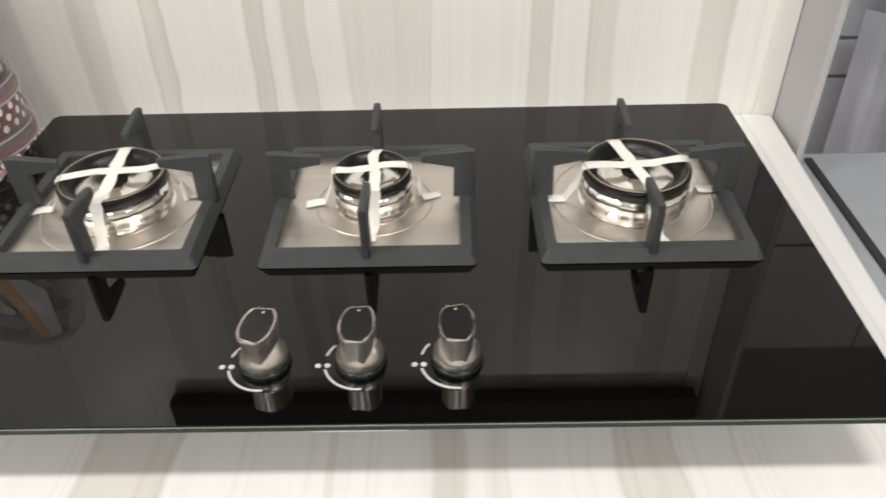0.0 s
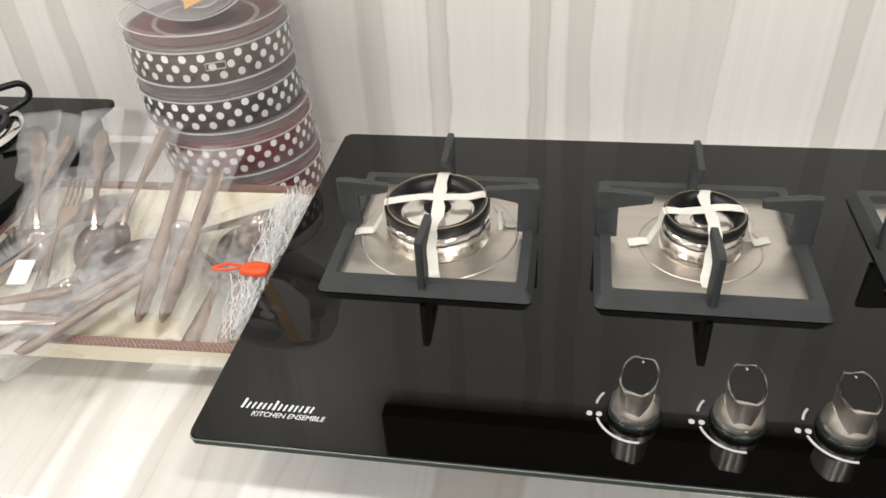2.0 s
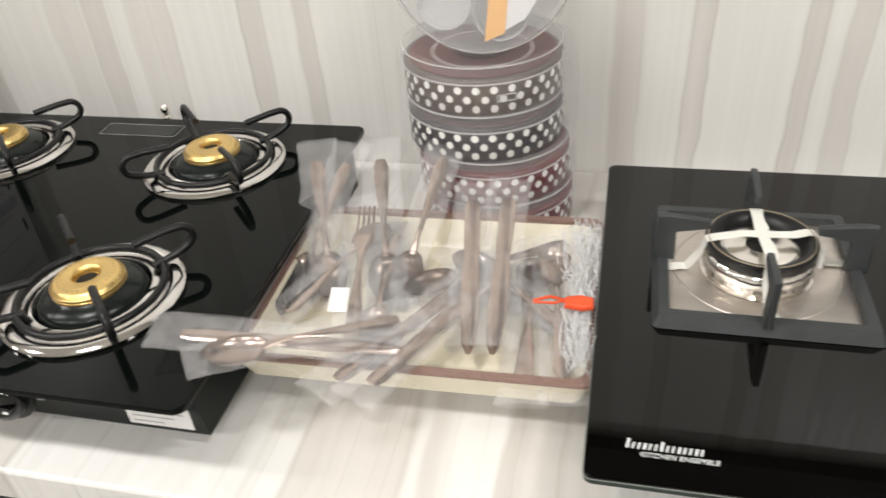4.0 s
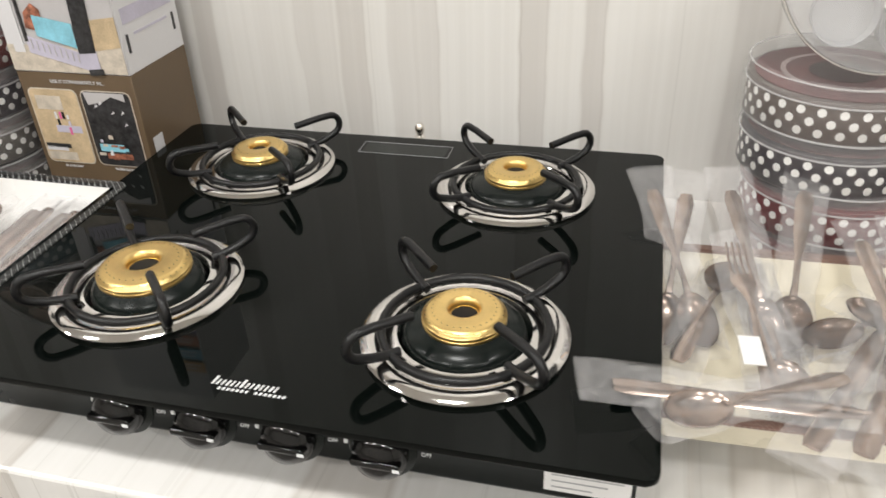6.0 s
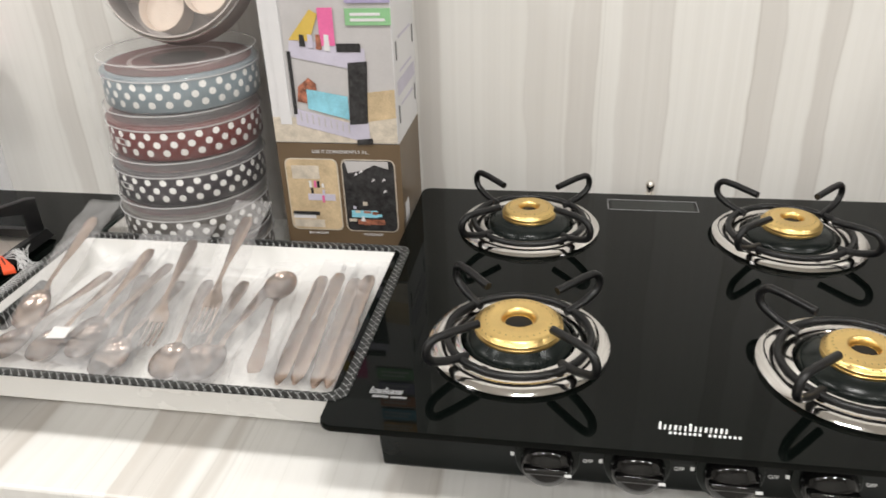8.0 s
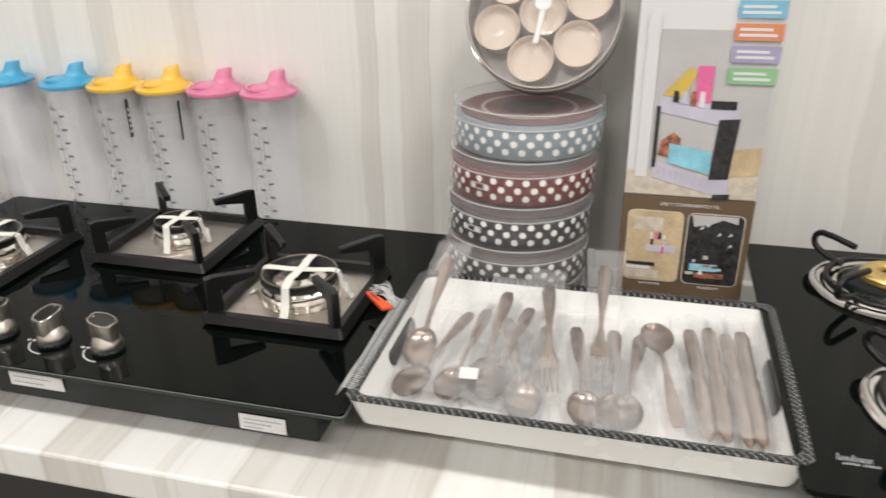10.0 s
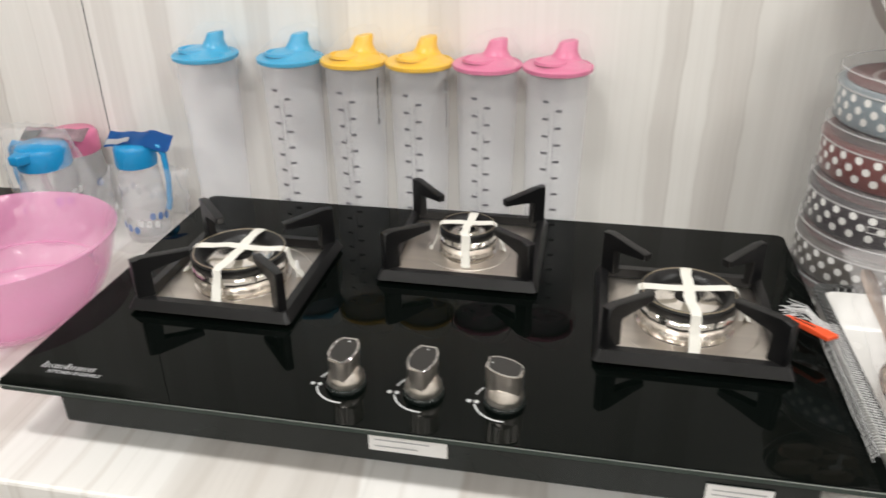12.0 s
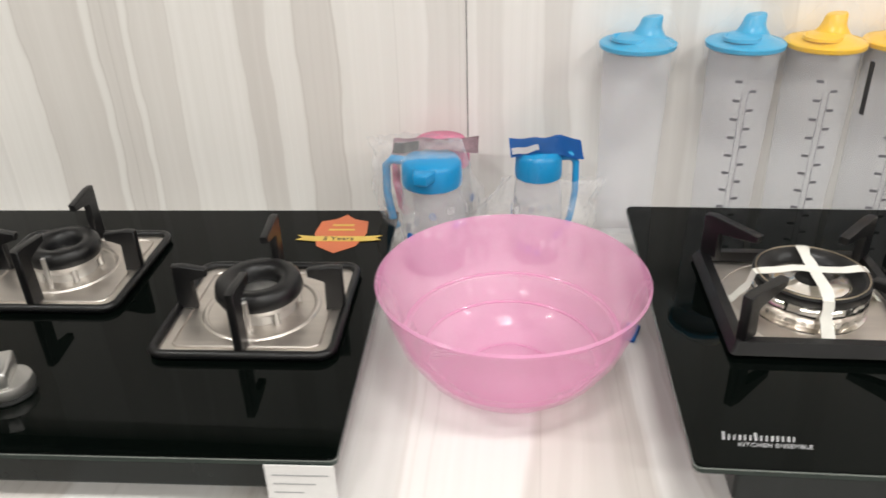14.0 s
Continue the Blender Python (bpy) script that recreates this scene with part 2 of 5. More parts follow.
M["band"] = surface("bright_chrome_band", (0.86, 0.83, 0.79), 0.11, 1.0, vary=0.05, scale=20, bump=0.0)
M["alu"] = surface("cast_aluminium", (0.66, 0.65, 0.63), 0.42, 1.0, vary=0.08, bump=0.2, grain=700)
M["brass"] = surface("turned_brass", (0.82, 0.59, 0.24), 0.34, 1.0, vary=0.1, scale=40, bump=0.08, stretch=(1, 1, 8))
M["edge_metal"] = surface("worn_bronze_edge", (0.5, 0.43, 0.33), 0.35, 1.0)
# near-black colour paints the shade inside burner holes and flame ports
M["hole"] = surface("shaded_black_hole", (0.006, 0.005, 0.004), 0.8, vary=0.1)
M["rubber"] = surface("black_rubber", (0.015, 0.015, 0.015), 0.75, vary=0.15)
M["tape"] = surface("cream_masking_tape", (0.79, 0.775, 0.715), 0.75, vary=0.07, scale=60, bump=0.25, grain=700)
M["print_white"] = surface("white_screen_print", (0.75, 0.76, 0.76), 0.45, vary=0.05)
M["dial_print"] = surface("grey_white_dial_print", (0.52, 0.53, 0.53), 0.45, vary=0.08)
M["paper"] = surface("white_paper_label", (0.78, 0.77, 0.76), 0.7, vary=0.05, scale=40)
M["ink"] = surface("grey_ink", (0.12, 0.12, 0.13), 0.7)
M["pale_ink"] = surface("pale_grey_ink", (0.4, 0.4, 0.41), 0.7)
M["white_plastic"] = surface("white_melamine", (0.80, 0.79, 0.77), 0.26, vary=0.03, scale=8, bump=0.0)
M["cream_plastic"] = surface("cream_melamine", (0.79, 0.73, 0.58), 0.28, vary=0.04, scale=8, bump=0.0)
M["rim_black"] = woven("black_woven_rim_print", (0.006, 0.007, 0.007), (0.5, 0.51, 0.51), 40.0)
M["rim_brown"] = woven("brown_dotted_rim_print", (0.2, 0.115, 0.09), (0.55, 0.45, 0.4), 75)
M["flatware"] = surface("polished_flatware_steel", (0.45, 0.355, 0.30), 0.24, 1.0, vary=0.1, scale=30, bump=0.02)
M["sleeve"] = film("clear_cutlery_sleeve", 0.12, (0.94, 0.92, 0.92), 50, 0.18, 0.8)
M["wrap"] = film("clear_shrink_wrap", 0.06, (0.92, 0.92, 0.93), 38, 0.07, 0.8)
M["bag"] = film("clear_crinkled_bag", 0.17, (0.95, 0.95, 0.96), 30, 0.05, 1.0)
M["net"] = film("white_plastic_net", 0.72, (0.85, 0.85, 0.85), 300, 0.4)
M["clear"] = surface("clear_polystyrene_lid", (0.8, 0.79, 0.79), 0.08, vary=0.03, bump=0.0, alpha=0.13)
M["frost"] = surface("frosted_polypropylene", (0.90, 0.92, 1.0), 0.22, vary=0.02, scale=10, bump=0.05, alpha=0.21)
M["clear_jug"] = surface("clear_jug_plastic", (0.88, 0.88, 0.9), 0.1, vary=0.02, bump=0.0, alpha=0.22)
M["orange"] = surface("orange_plastic_tag", (0.85, 0.10, 0.03), 0.4, vary=0.05)
for key, col in (("cap_blue", (0.03, 0.36, 0.62)), ("cap_yellow", (0.85, 0.50, 0.02)), ("cap_pink", (0.70, 0.18, 0.33)), ("deep_blue", (0.02, 0.14, 0.45)), ("jug_blue", (0.012, 0.26, 0.55))):
    M[key] = surface(key + "_plastic", col, 0.3, vary=0.06, scale=15, bump=0.03)
M["bowl"] = surface("translucent_pink_plastic", (0.90, 0.42, 0.66), 0.10, vary=0.05, scale=10, bump=0.02, alpha=0.39)
M["beige_cup"] = surface("translucent_cup_plastic", (0.80, 0.67, 0.57), 0.3, vary=0.06, scale=20, alpha=0.85)
M["clear_cup"] = surface("clear_cup_plastic", (0.75, 0.75, 0.76), 0.2, vary=0.05, scale=20, alpha=0.4)
M["white_spoon"] = surface("white_spoon_plastic", (0.82, 0.82, 0.82), 0.35, vary=0.03)
M["card_white"] = surface("white_printed_card", (0.72, 0.71, 0.72), 0.42, vary=0.04, scale=10)
M["card_brown"] = surface("brown_printed_card", (0.14, 0.095, 0.055), 0.42, vary=0.08, scale=10)
M["photo_wood"] = surface("printed_wood_tone", (0.56, 0.43, 0.27), 0.42, vary=0.28, scale=45)
M["photo_grey"] = surface("printed_grey_wall", (0.52, 0.50, 0.50), 0.42, vary=0.06)
M["photo_floor"] = surface("printed_pale_floor", (0.60, 0.53, 0.44), 0.42, vary=0.25, scale=70)
M["photo_dark"] = surface("printed_black", (0.03, 0.029, 0.03), 0.42, vary=0.9, scale=120)
M["photo_cyan"] = surface("printed_cyan", (0.26, 0.58, 0.70), 0.42, vary=0.2, scale=60)
M["photo_red"] = surface("printed_red", (0.34, 0.13, 0.08), 0.42, vary=0.8, scale=130)
M["photo_pink"] = surface("printed_pink", (0.75, 0.15, 0.35), 0.42)
M["photo_lilac"] = surface("printed_lilac", (0.55, 0.52, 0.62), 0.42)
for key, col in (("tab_orange", (0.80, 0.46, 0.18)), ("tab_blue", (0.20, 0.47, 0.64)), ("tab_red", (0.68, 0.26, 0.13)), ("tab_purple", (0.38, 0.34, 0.52)), ("tab_green", (0.26, 0.50, 0.26)), ("shield", (0.58, 0.15, 0.06)), ("ribbon", (0.66, 0.46, 0.10))):
    M[key] = surface("printed_" + key, col, 0.4, vary=0.08)

# ---- mesh helpers ----


def finish(bm, name, mat, angle=50.0):
    bmesh.ops.recalc_face_normals(bm, faces=bm.faces[:])
    me = bpy.data.meshes.new(name)
    bm.to_mesh(me)
    bm.free()
    me.materials.append(mat)
    me.polygons.foreach_set("use_smooth", [True] * len(me.polygons))
    me.set_sharp_from_angle(angle=radians(angle))
    for p in me.polygons:
        if p.area > 0.004 or len(p.vertices) > 6:
            p.use_smooth = False
    return me


def part(name, bm, mat, parent, label="", m=None):
    """One mesh object under a thing or under a part."""
    ob = new(name, finish(bm, name, mat) if isinstance(bm, bmesh.types.BMesh) else bm)
    ob.parent = parent
    if m is not None:
        ob.matrix_basis = m
    return tagged(ob, label)


def thing(name, label, category, m, group="", kind=""):
    ob = new(name)
    ob.empty_display_size = 0.05
    ob.matrix_basis = m
    return tagged(ob, label, category, group, kind)


def setting(name, bm, mat, label, category):
    return tagged(new(name, finish(bm, name, mat)), label, category, kind="structure")


def box(x0, x1, y0, y1, z0, z1, bevel=0.0, seg=2, bm=None):
    one = bmesh.new()
    bmesh.ops.create_cube(one, size=1.0, matrix=Matrix.LocRotScale(((x0 + x1) / 2, (y0 + y1) / 2, (z0 + z1) / 2), None, (x1 - x0, y1 - y0, z1 - z0)))
    if bevel:
        bmesh.ops.bevel(one, geom=one.edges[:], offset=bevel, segments=seg, profile=0.5, affect="EDGES")
    return merge(bm, one)


def merge(bm, one):
    if bm is None:
        return one
    me = bpy.data.meshes.new("scrap")
    one.to_mesh(me)
    one.free()
    bm.from_mesh(me)
    bpy.data.meshes.remove(me)
    return bm


def lathe(profile, n=40, bm=None, m=None):
    """A turned body: rows of radius and height."""
    one = bmesh.new()
    rings = []
    for r, z in profile:
        if r < 1e-6:
            rings.append([one.verts.new((0, 0, z))])
        else:
            rings.append([one.verts.new((r * math.cos(2 * math.pi * i / n), r * math.sin(2 * math.pi * i / n), z)) for i in range(n)])
    for a, b in zip(rings, rings[1:]):
        for i in range(n):
            j = (i + 1) % n
            if len(a) == 1 and len(b) == 1:
                continue
            if len(a) == 1:
                one.faces.new((a[0], b[i], b[j]))
            elif len(b) == 1:
                one.faces.new((a[i], a[j], b[0]))
            else:
                one.faces.new((a[i], a[j], b[j], b[i]))
    if m is not None:
        one.transform(m)
    return merge(bm, one)


def tube(points, radius, n=8, closed=False, bm=None):
    """A round bar along a run of points."""
    one = bmesh.new()
    pts = [Vector(p) for p in points]
    k = len(pts)
    rings = []
    side = None
    for i, p in enumerate(pts):
        a = pts[i - 1] if closed or i else p
        b = pts[(i + 1) % k] if closed or i < k - 1 else p
        d = (b - a).normalized()
        if side is None:
            side = d.orthogonal().normalized()
        side = (side - d * side.dot(d)).normalized()
        up = d.cross(side)
        rings.append([one.verts.new(p + radius * (side * math.cos(2 * math.pi * j / n) + up * math.sin(2 * math.pi * j / n))) for j in range(n)])
    pairs = list(zip(rings, rings[1:])) + ([(rings[-1], rings[0])] if closed else [])
    for a, b in pairs:
        for j in range(n):
            one.faces.new((a[j], a[(j + 1) % n], b[(j + 1) % n], b[j]))
    if not closed:
        one.faces.new(rings[0]), one.faces.new(rings[-1])
    return merge(bm, one)


def prism(outline, lo, hi, bevel=0.0, bm=None, m=None, seg=2):
    """A plate with the given outline in x and y, from lo to hi in z."""
    one = bmesh.new()
    top = [one.verts.new((x, y, hi)) for x, y in outline]
    low = [one.verts.new((x, y, lo)) for x, y in outline]
    one.faces.new(top), one.faces.new(low[::-1])
    k = len(outline)
    for i in range(k):
        one.faces.new((low[i], low[(i + 1) % k], top[(i + 1) % k], top[i]))
    if bevel:
        edges = [e for e in one.edges if abs(e.verts[0].co.z - e.verts[1].co.z) < 1e-6]
        bmesh.ops.bevel(one, geom=edges, offset=bevel, segments=seg, profile=0.5, affect="EDGES")
    if m is not None:
        one.transform(m)
    return merge(bm, one)


def rounded(w, d, r, n=6, cx=0.0, cy=0.0):
    out = []
    for sx, sy, a0 in ((1, 1, 0), (-1, 1, 90), (-1, -1, 180), (1, -1, 270)):
        for i in range(n + 1):
            a = radians(a0 + 90 * i / n)
            out.append((cx + sx * (w / 2 - r) + r * math.cos(a), cy + sy * (d / 2 - r) + r * math.sin(a)))
    return out


def strip(points, width, thick, across, bm=None):
    """A flat band of some thickness along a run of points."""
    one = bmesh.new()
    pts, w = [Vector(p) for p in points], Vector(across).normalized() * width / 2
    rows = []
    for i, p in enumerate(pts):
        d = (pts[min(i + 1, len(pts) - 1)] - pts[max(i - 1, 0)]).normalized()
        nrm = w.cross(d).normalized() * thick
        rows.append([one.verts.new(q) for q in (p - w, p + w, p + w + nrm, p - w + nrm)])
    for a, b in zip(rows, rows[1:]):
        for j in range(4):
            one.faces.new((a[j], a[(j + 1) % 4], b[(j + 1) % 4], b[j]))
    one.faces.new(rows[0]), one.faces.new(rows[-1])
    return merge(bm, one)


def arc(cx, cy, r, a0, a1, n=14, z=0.0):
    return [(cx + r * math.cos(radians(a0 + (a1 - a0) * i / n)), cy + r * math.sin(radians(a0 + (a1 - a0) * i / n)), z) for i in range(n + 1)]


def words(text, size, name="words"):
    cu = bpy.data.curves.new(name, "FONT")
    cu.body, cu.size, cu.extrude, cu.align_x = text, size, 0.0003, "CENTER"
    ob = bpy.data.objects.new(name, cu)
    scene.collection.objects.link(ob)
    me = bpy.data.meshes.new_from_object(ob.evaluated_get(bpy.context.evaluated_depsgraph_get()))
    bpy.data.objects.remove(ob)
    bpy.data.curves.remove(cu)
    return me


# ---- the room ----
ZC, WALL, FRONT = 0.818, 0.045, -0.601
setting("floor", box(-6.0, 3.0, -4.2, 1.2, -0.1, 0.0), M["floor"], "grey polished floor tiles of the shop", "floor")
setting("ceiling", box(-6.0, 3.0, -4.2, 1.2, 2.75, 2.85), M["plaster"], "plain white plastered shop ceiling", "ceiling")
setting("wall_back", box(-6.0, 0.938, WALL, WALL + 0.12, 0.0, 2.75), M["wall"], "cream laminate wall with vertical taupe streaks", "wall")
setting("wall_rear", box(-6.0, 3.0, -4.2, -4.1, 0.0, 2.75), M["plaster"], "plain white wall across the shop", "wall")
setting("wall_left", box(-6.0, -5.9, -4.1, WALL, 0.0, 2.75), M["plaster"], "plain white end wall", "wall")
setting("wall_right", box(2.9, 3.0, -4.1, 1.2, 0.0, 2.75), M["plaster"], "plain white end wall beyond the counter", "wall")
setting("wall_post", box(0.969, 0.979, -0.055, 0.12, 0.0, 2.75, 0.002), M["grey_paint"], "grey painted post at the end of the counter", "post")
setting("trim", box(0.938, 0.968, WALL - 0.006, WALL + 0.12, 0.0, 2.75, 0.002), M["plaster"], "narrow cream edge trim of the laminate wall", "trim")
seam = setting("wall_seam", box(-2.5665, -2.5655, WALL - 0.0012, WALL, ZC, 2.75), M["ink"], "thin dark joint between two laminate sheets", "joint")
far_wall = setting("wall_far", box(1.0, 2.9, 0.30, 0.42, 0.0, 2.75), M["grout"], "white tiled wall behind the counter's end", "wall")
for lo, hi in ((0.16, 0.454), (0.458, 0.749), (0.755, 0.819), (0.825, 1.12), (1.124, 1.42), (1.424, 1.72)):
    tile_mesh = finish(box(-0.198, 0.198, -0.005, 0.0, lo, hi, 0.002, 1), "tile", M["tile"])
    for i in range(4):
        part("tile", tile_mesh, None, far_wall, m=pose(1.21 + 0.400 * i, 0.30, 0.0))


def counter():
    top = thing("counter", "long display counter clad in cream streaked laminate", "counter", pose(0, 0, 0), kind="structure")
    outline = [(-5.85, WALL - 0.001), (-5.85, FRONT), (0.938, FRONT), (0.9655, WALL - 0.007), (0.937, WALL - 0.007), (0.937, WALL - 0.001)]
    part("worktop", prism(outline, ZC - 0.047, ZC, 0.004), M["counter"], top)
    part("plinth", box(-5.8, 0.86, FRONT + 0.06, WALL - 0.02, 0.0, ZC - 0.048), M["dark_board"], top, "dark recessed cabinet under the worktop")


counter()
for (lx, ly) in LAMPS:
    lamp = thing("ceiling_light", "white rectangular recessed ceiling light", "ceiling light", pose(lx, ly, 2.735), group="ceiling lights")
    rim = prism(rounded(0.50, 0.24, 0.02), 0.0, 0.013, 0.002)
    part("frame", rim, M["white_plastic"], lamp)


def hood(x, w, z):
    h = thing("range_hood", "flat black range hood on the wall above a hob", "range hood", pose(x, WALL - 0.003, z), group="range hoods")
    part("glass_front", box(-w / 2, w / 2, -0.03, 0.0, 0.0, 0.55, 0.004), M["hood_black"], h)
    part("chimney", box(-0.15, 0.15, -0.03, 0.0, 0.551, 1.18, 0.004), M["hood_black"], h)


hood(0.457, 1.0, 1.56)
hood(-3.15, 0.98, 1.43)


def far_end():
    cloth = thing("hanging_cloth", "white cotton cloth hanging in loose folds", "cloth", pose(1.15, 0.02, 0.0))
    bm = bmesh.new()
    cols, rows = 60, 24
    grid = []
    for i in range(cols + 1):
        u = i / cols
        line = []
        for j in range(rows + 1):
            v = j / rows
            fold = 0.020 * math.sin(u * 23 + 0.6 * math.sin(v * 4)) * (0.35 + 0.65 * (1 - v)) + 0.012 * math.sin(u * 51 + 2)
            line.append(bm.verts.new((-0.050 + 0.50 * u + 0.02 * (v - 0.5) * (u - 1), 0.08 - 0.16 * u + fold, 0.50 + 0.445 * v)))
        grid.append(line)
    for i in range(cols):
        for j in range(rows):
            bm.faces.new((grid[i][j], grid[i + 1][j], grid[i + 1][j + 1], grid[i][j + 1]))
    bmesh.ops.solidify(bm, geom=bm.faces[:], thickness=0.003)
    part("fabric", bm, M["cloth"], cloth)
    part("collar", box(-0.035, 0.4, -0.06, 0.08, 0.948, 1.25, 0.02), M["blue_cloth"], cloth, "pale blue upper hem")
    stand = thing("glass_shelf", "low white shelf with a black edge strip", "shelf", pose(1.30, -0.26, 0))
    part("board", box(-0.32, 0.5, -0.35, 0.30, 0.735, 0.752, 0.002), M["shelf_glass"], stand)
    part("edge_strip", box(-0.279, -0.268, -0.35, 0.28, 0.7525, 0.757, 0.001), M["dark_board"], stand, "black edge strip")
    for sx, sy in ((-0.2, -0.3), (0.45, -0.3), (-0.2, 0.22), (0.45, 0.22)):
        part("leg", box(sx - 0.015, sx + 0.015, sy - 0.015, sy + 0.015, 0.0, 0.734), M["dark_board"], stand)


far_end()

# ---- hobs ----


def finger(parent, mat, angle, reach, foot, top, tip, m, thick=0.0038):
    """An upright cast arm of a pan support: a post on the frame and a nose that points at the burner."""
    side = [(reach, foot), (reach, top), (reach - 0.012, top + 0.001), (tip, top - 0.004), (tip + 0.001, top - 0.013), (reach - 0.018, top - 0.017), (reach - 0.021, top - 0.021), (reach - 0.022, foot)]
    bm = prism(side, -thick, thick, 0.0016)
    bm.transform(m @ Matrix.Rotation(radians(angle), 4, "Z") @ Matrix.Rotation(radians(90), 4, "X"))
    part("finger", bm, mat, parent)


def square_ring(outer, inner, lo, hi, r, slope):
    """A frame with a sloped outer flank."""
    one = bmesh.new()
    loops = []
    for w, z, rr in ((outer, lo, r), (outer - 2 * slope, hi, r * 0.8), (inner, hi, r * 0.5), (inner, lo, r * 0.5)):
        loops.append([one.verts.new((x, y, z)) for x, y in rounded(w, w, rr, 4)])
    k = len(loops[0])
    for a, b in zip(loops, loops[1:] + loops[:1]):
        for i in range(k):
            one.faces.new((a[i], a[(i + 1) % k], b[(i + 1) % k], b[i]))
    return one


def knob(parent, x, y, z, turn, mat, tall=0.042):
    m = pose(x, y, z, 0, 0, turn)
    k = part("knob", lathe([(0, 0.0052), (0.0182, 0.0052), (0.0192, 0.008), (0.0185, 0.014), (0.0135, 0.023), (0, 0.0245)], 36), mat, parent, "satin steel knob with a slanted lens-shaped grip", m)
    lens = []
    for i in range(17):
        a = -1 + 2 * i / 16
        lens.append((0.0127 * (1 - 0.5 * abs(a) ** 2.6), 0.0168 * a))
    lens += [(-x0, y0) for x0, y0 in lens[::-1]]
    bm = prism(lens, 0.006, tall, 0.0)
    for v in bm.verts:
        if v.co.z > 0.02:
            v.co.z += 0.19 * v.co.y
            v.co.x *= 1.08
            v.co.y *= 1.04
        else:
            v.co.x *= 0.93
            v.co.y *= 0.97
    part("grip", bm, mat, k)
    cap = prism([(x0 * 0.97, y0 * 0.94) for x0, y0 in lens], tall + 0.0002, tall + 0.0012)
    for v in cap.verts:
        v.co.z += 0.19 * v.co.y
    part("grip_inlay", cap, M["knob_inlay"], k, "black inlay")
    part("grip_rim", tube([(x0 * 1.05, y0 * 1.02, tall + 0.0009 + 0.19 * y0) for x0, y0 in lens[:17] + lens[18:-1]], 0.00085, 6, True), M["chrome"], k, "bright rim")
    part("grip_dot", box(-0.0006, 0.0006, 0.0112, 0.013, tall + 0.0035, tall + 0.0039), M["print_white"], k)
    part("collar", lathe([(0, 0.0), (0.0205, 0.0), (0.0212, 0.002), (0.0205, 0.0046), (0.0188, 0.0054), (0, 0.0054)], 36), M["enamel"], k)


def dial_marks(parent, x, y, z):
    m = part("dial_mark", ring_piece(x, y, 0.0287, 0.0306, 196, 275, z), M["dial_print"], parent)
    part("dial_mark", ring_piece(x, y, 0.0287, 0.0306, 140, 166, z), M["dial_print"], parent)
    for dx in (-0.0345, -0.0270):
        part("dial_dot", lathe([(0, 0.0), (0.0024, 0.0), (0.0024, 0.0006), (0, 0.0006)], 14, m=pose(x + dx, y - 0.004, z + 0.0002)), M["dial_print"], parent)
    return m


def ring_piece(x, y, r0, r1, a0, a1, z):
    outer = [(p[0], p[1]) for p in arc(x, y, r1, a0, a1)]
    inner = [(p[0], p[1]) for p in arc(x, y, r0, a1, a0)]
    return prism(outer + inner, z + 0.0002, z + 0.0007)


def mark_of_bars(parent, x, y, z, length, mat=None, lettered=False):
    """A maker's mark, drawn as plain bars."""
    bm = None
    heights = (1.55, 1.0, 1.0, 1.0, 1.0, 1.0, 1.5, 1.0, 1.0, 1.0, 1.0, 1.0, 1.0, 1.0)
    for i, h in enumerate(heights):
        x0 = x + length * 0.9 * i / 14
        sk = 0.0016
        wide = length * (0.024 if i % 3 else 0.032)
        bm = prism([(x0, y), (x0 + wide, y), (x0 + wide + sk, y + 0.0066 * h), (x0 + sk, y + 0.0066 * h)], z + 0.0002, z + 0.0006, bm=bm)

    part("printed_mark", bm, mat or M["print_white"], parent)
    if lettered:
        me = words("KITCHEN ENSEMBLE", 0.0068)
        for v in me.vertices:
            v.co.x += 0.22 * v.co.y
        me.materials.append(mat or M["print_white"])
        part("printed_words", me, None, parent, m=pose(x + length * 0.60, y - 0.0074, z + 0.0004))
        return
    bm = None
    for i in range(15):
        if i == 7:
            continue
        x0 = x + length * (0.12 + 0.062 * i)
        bm = prism([(x0, y - 0.0055), (x0 + length * 0.034, y - 0.0055), (x0 + length * 0.034 + 0.0008, y - 0.0024), (x0 + 0.0008, y - 0.0024)], z + 0.0002, z + 0.0006, bm=bm)
    part("printed_line", bm, mat or M["print_white"], parent)


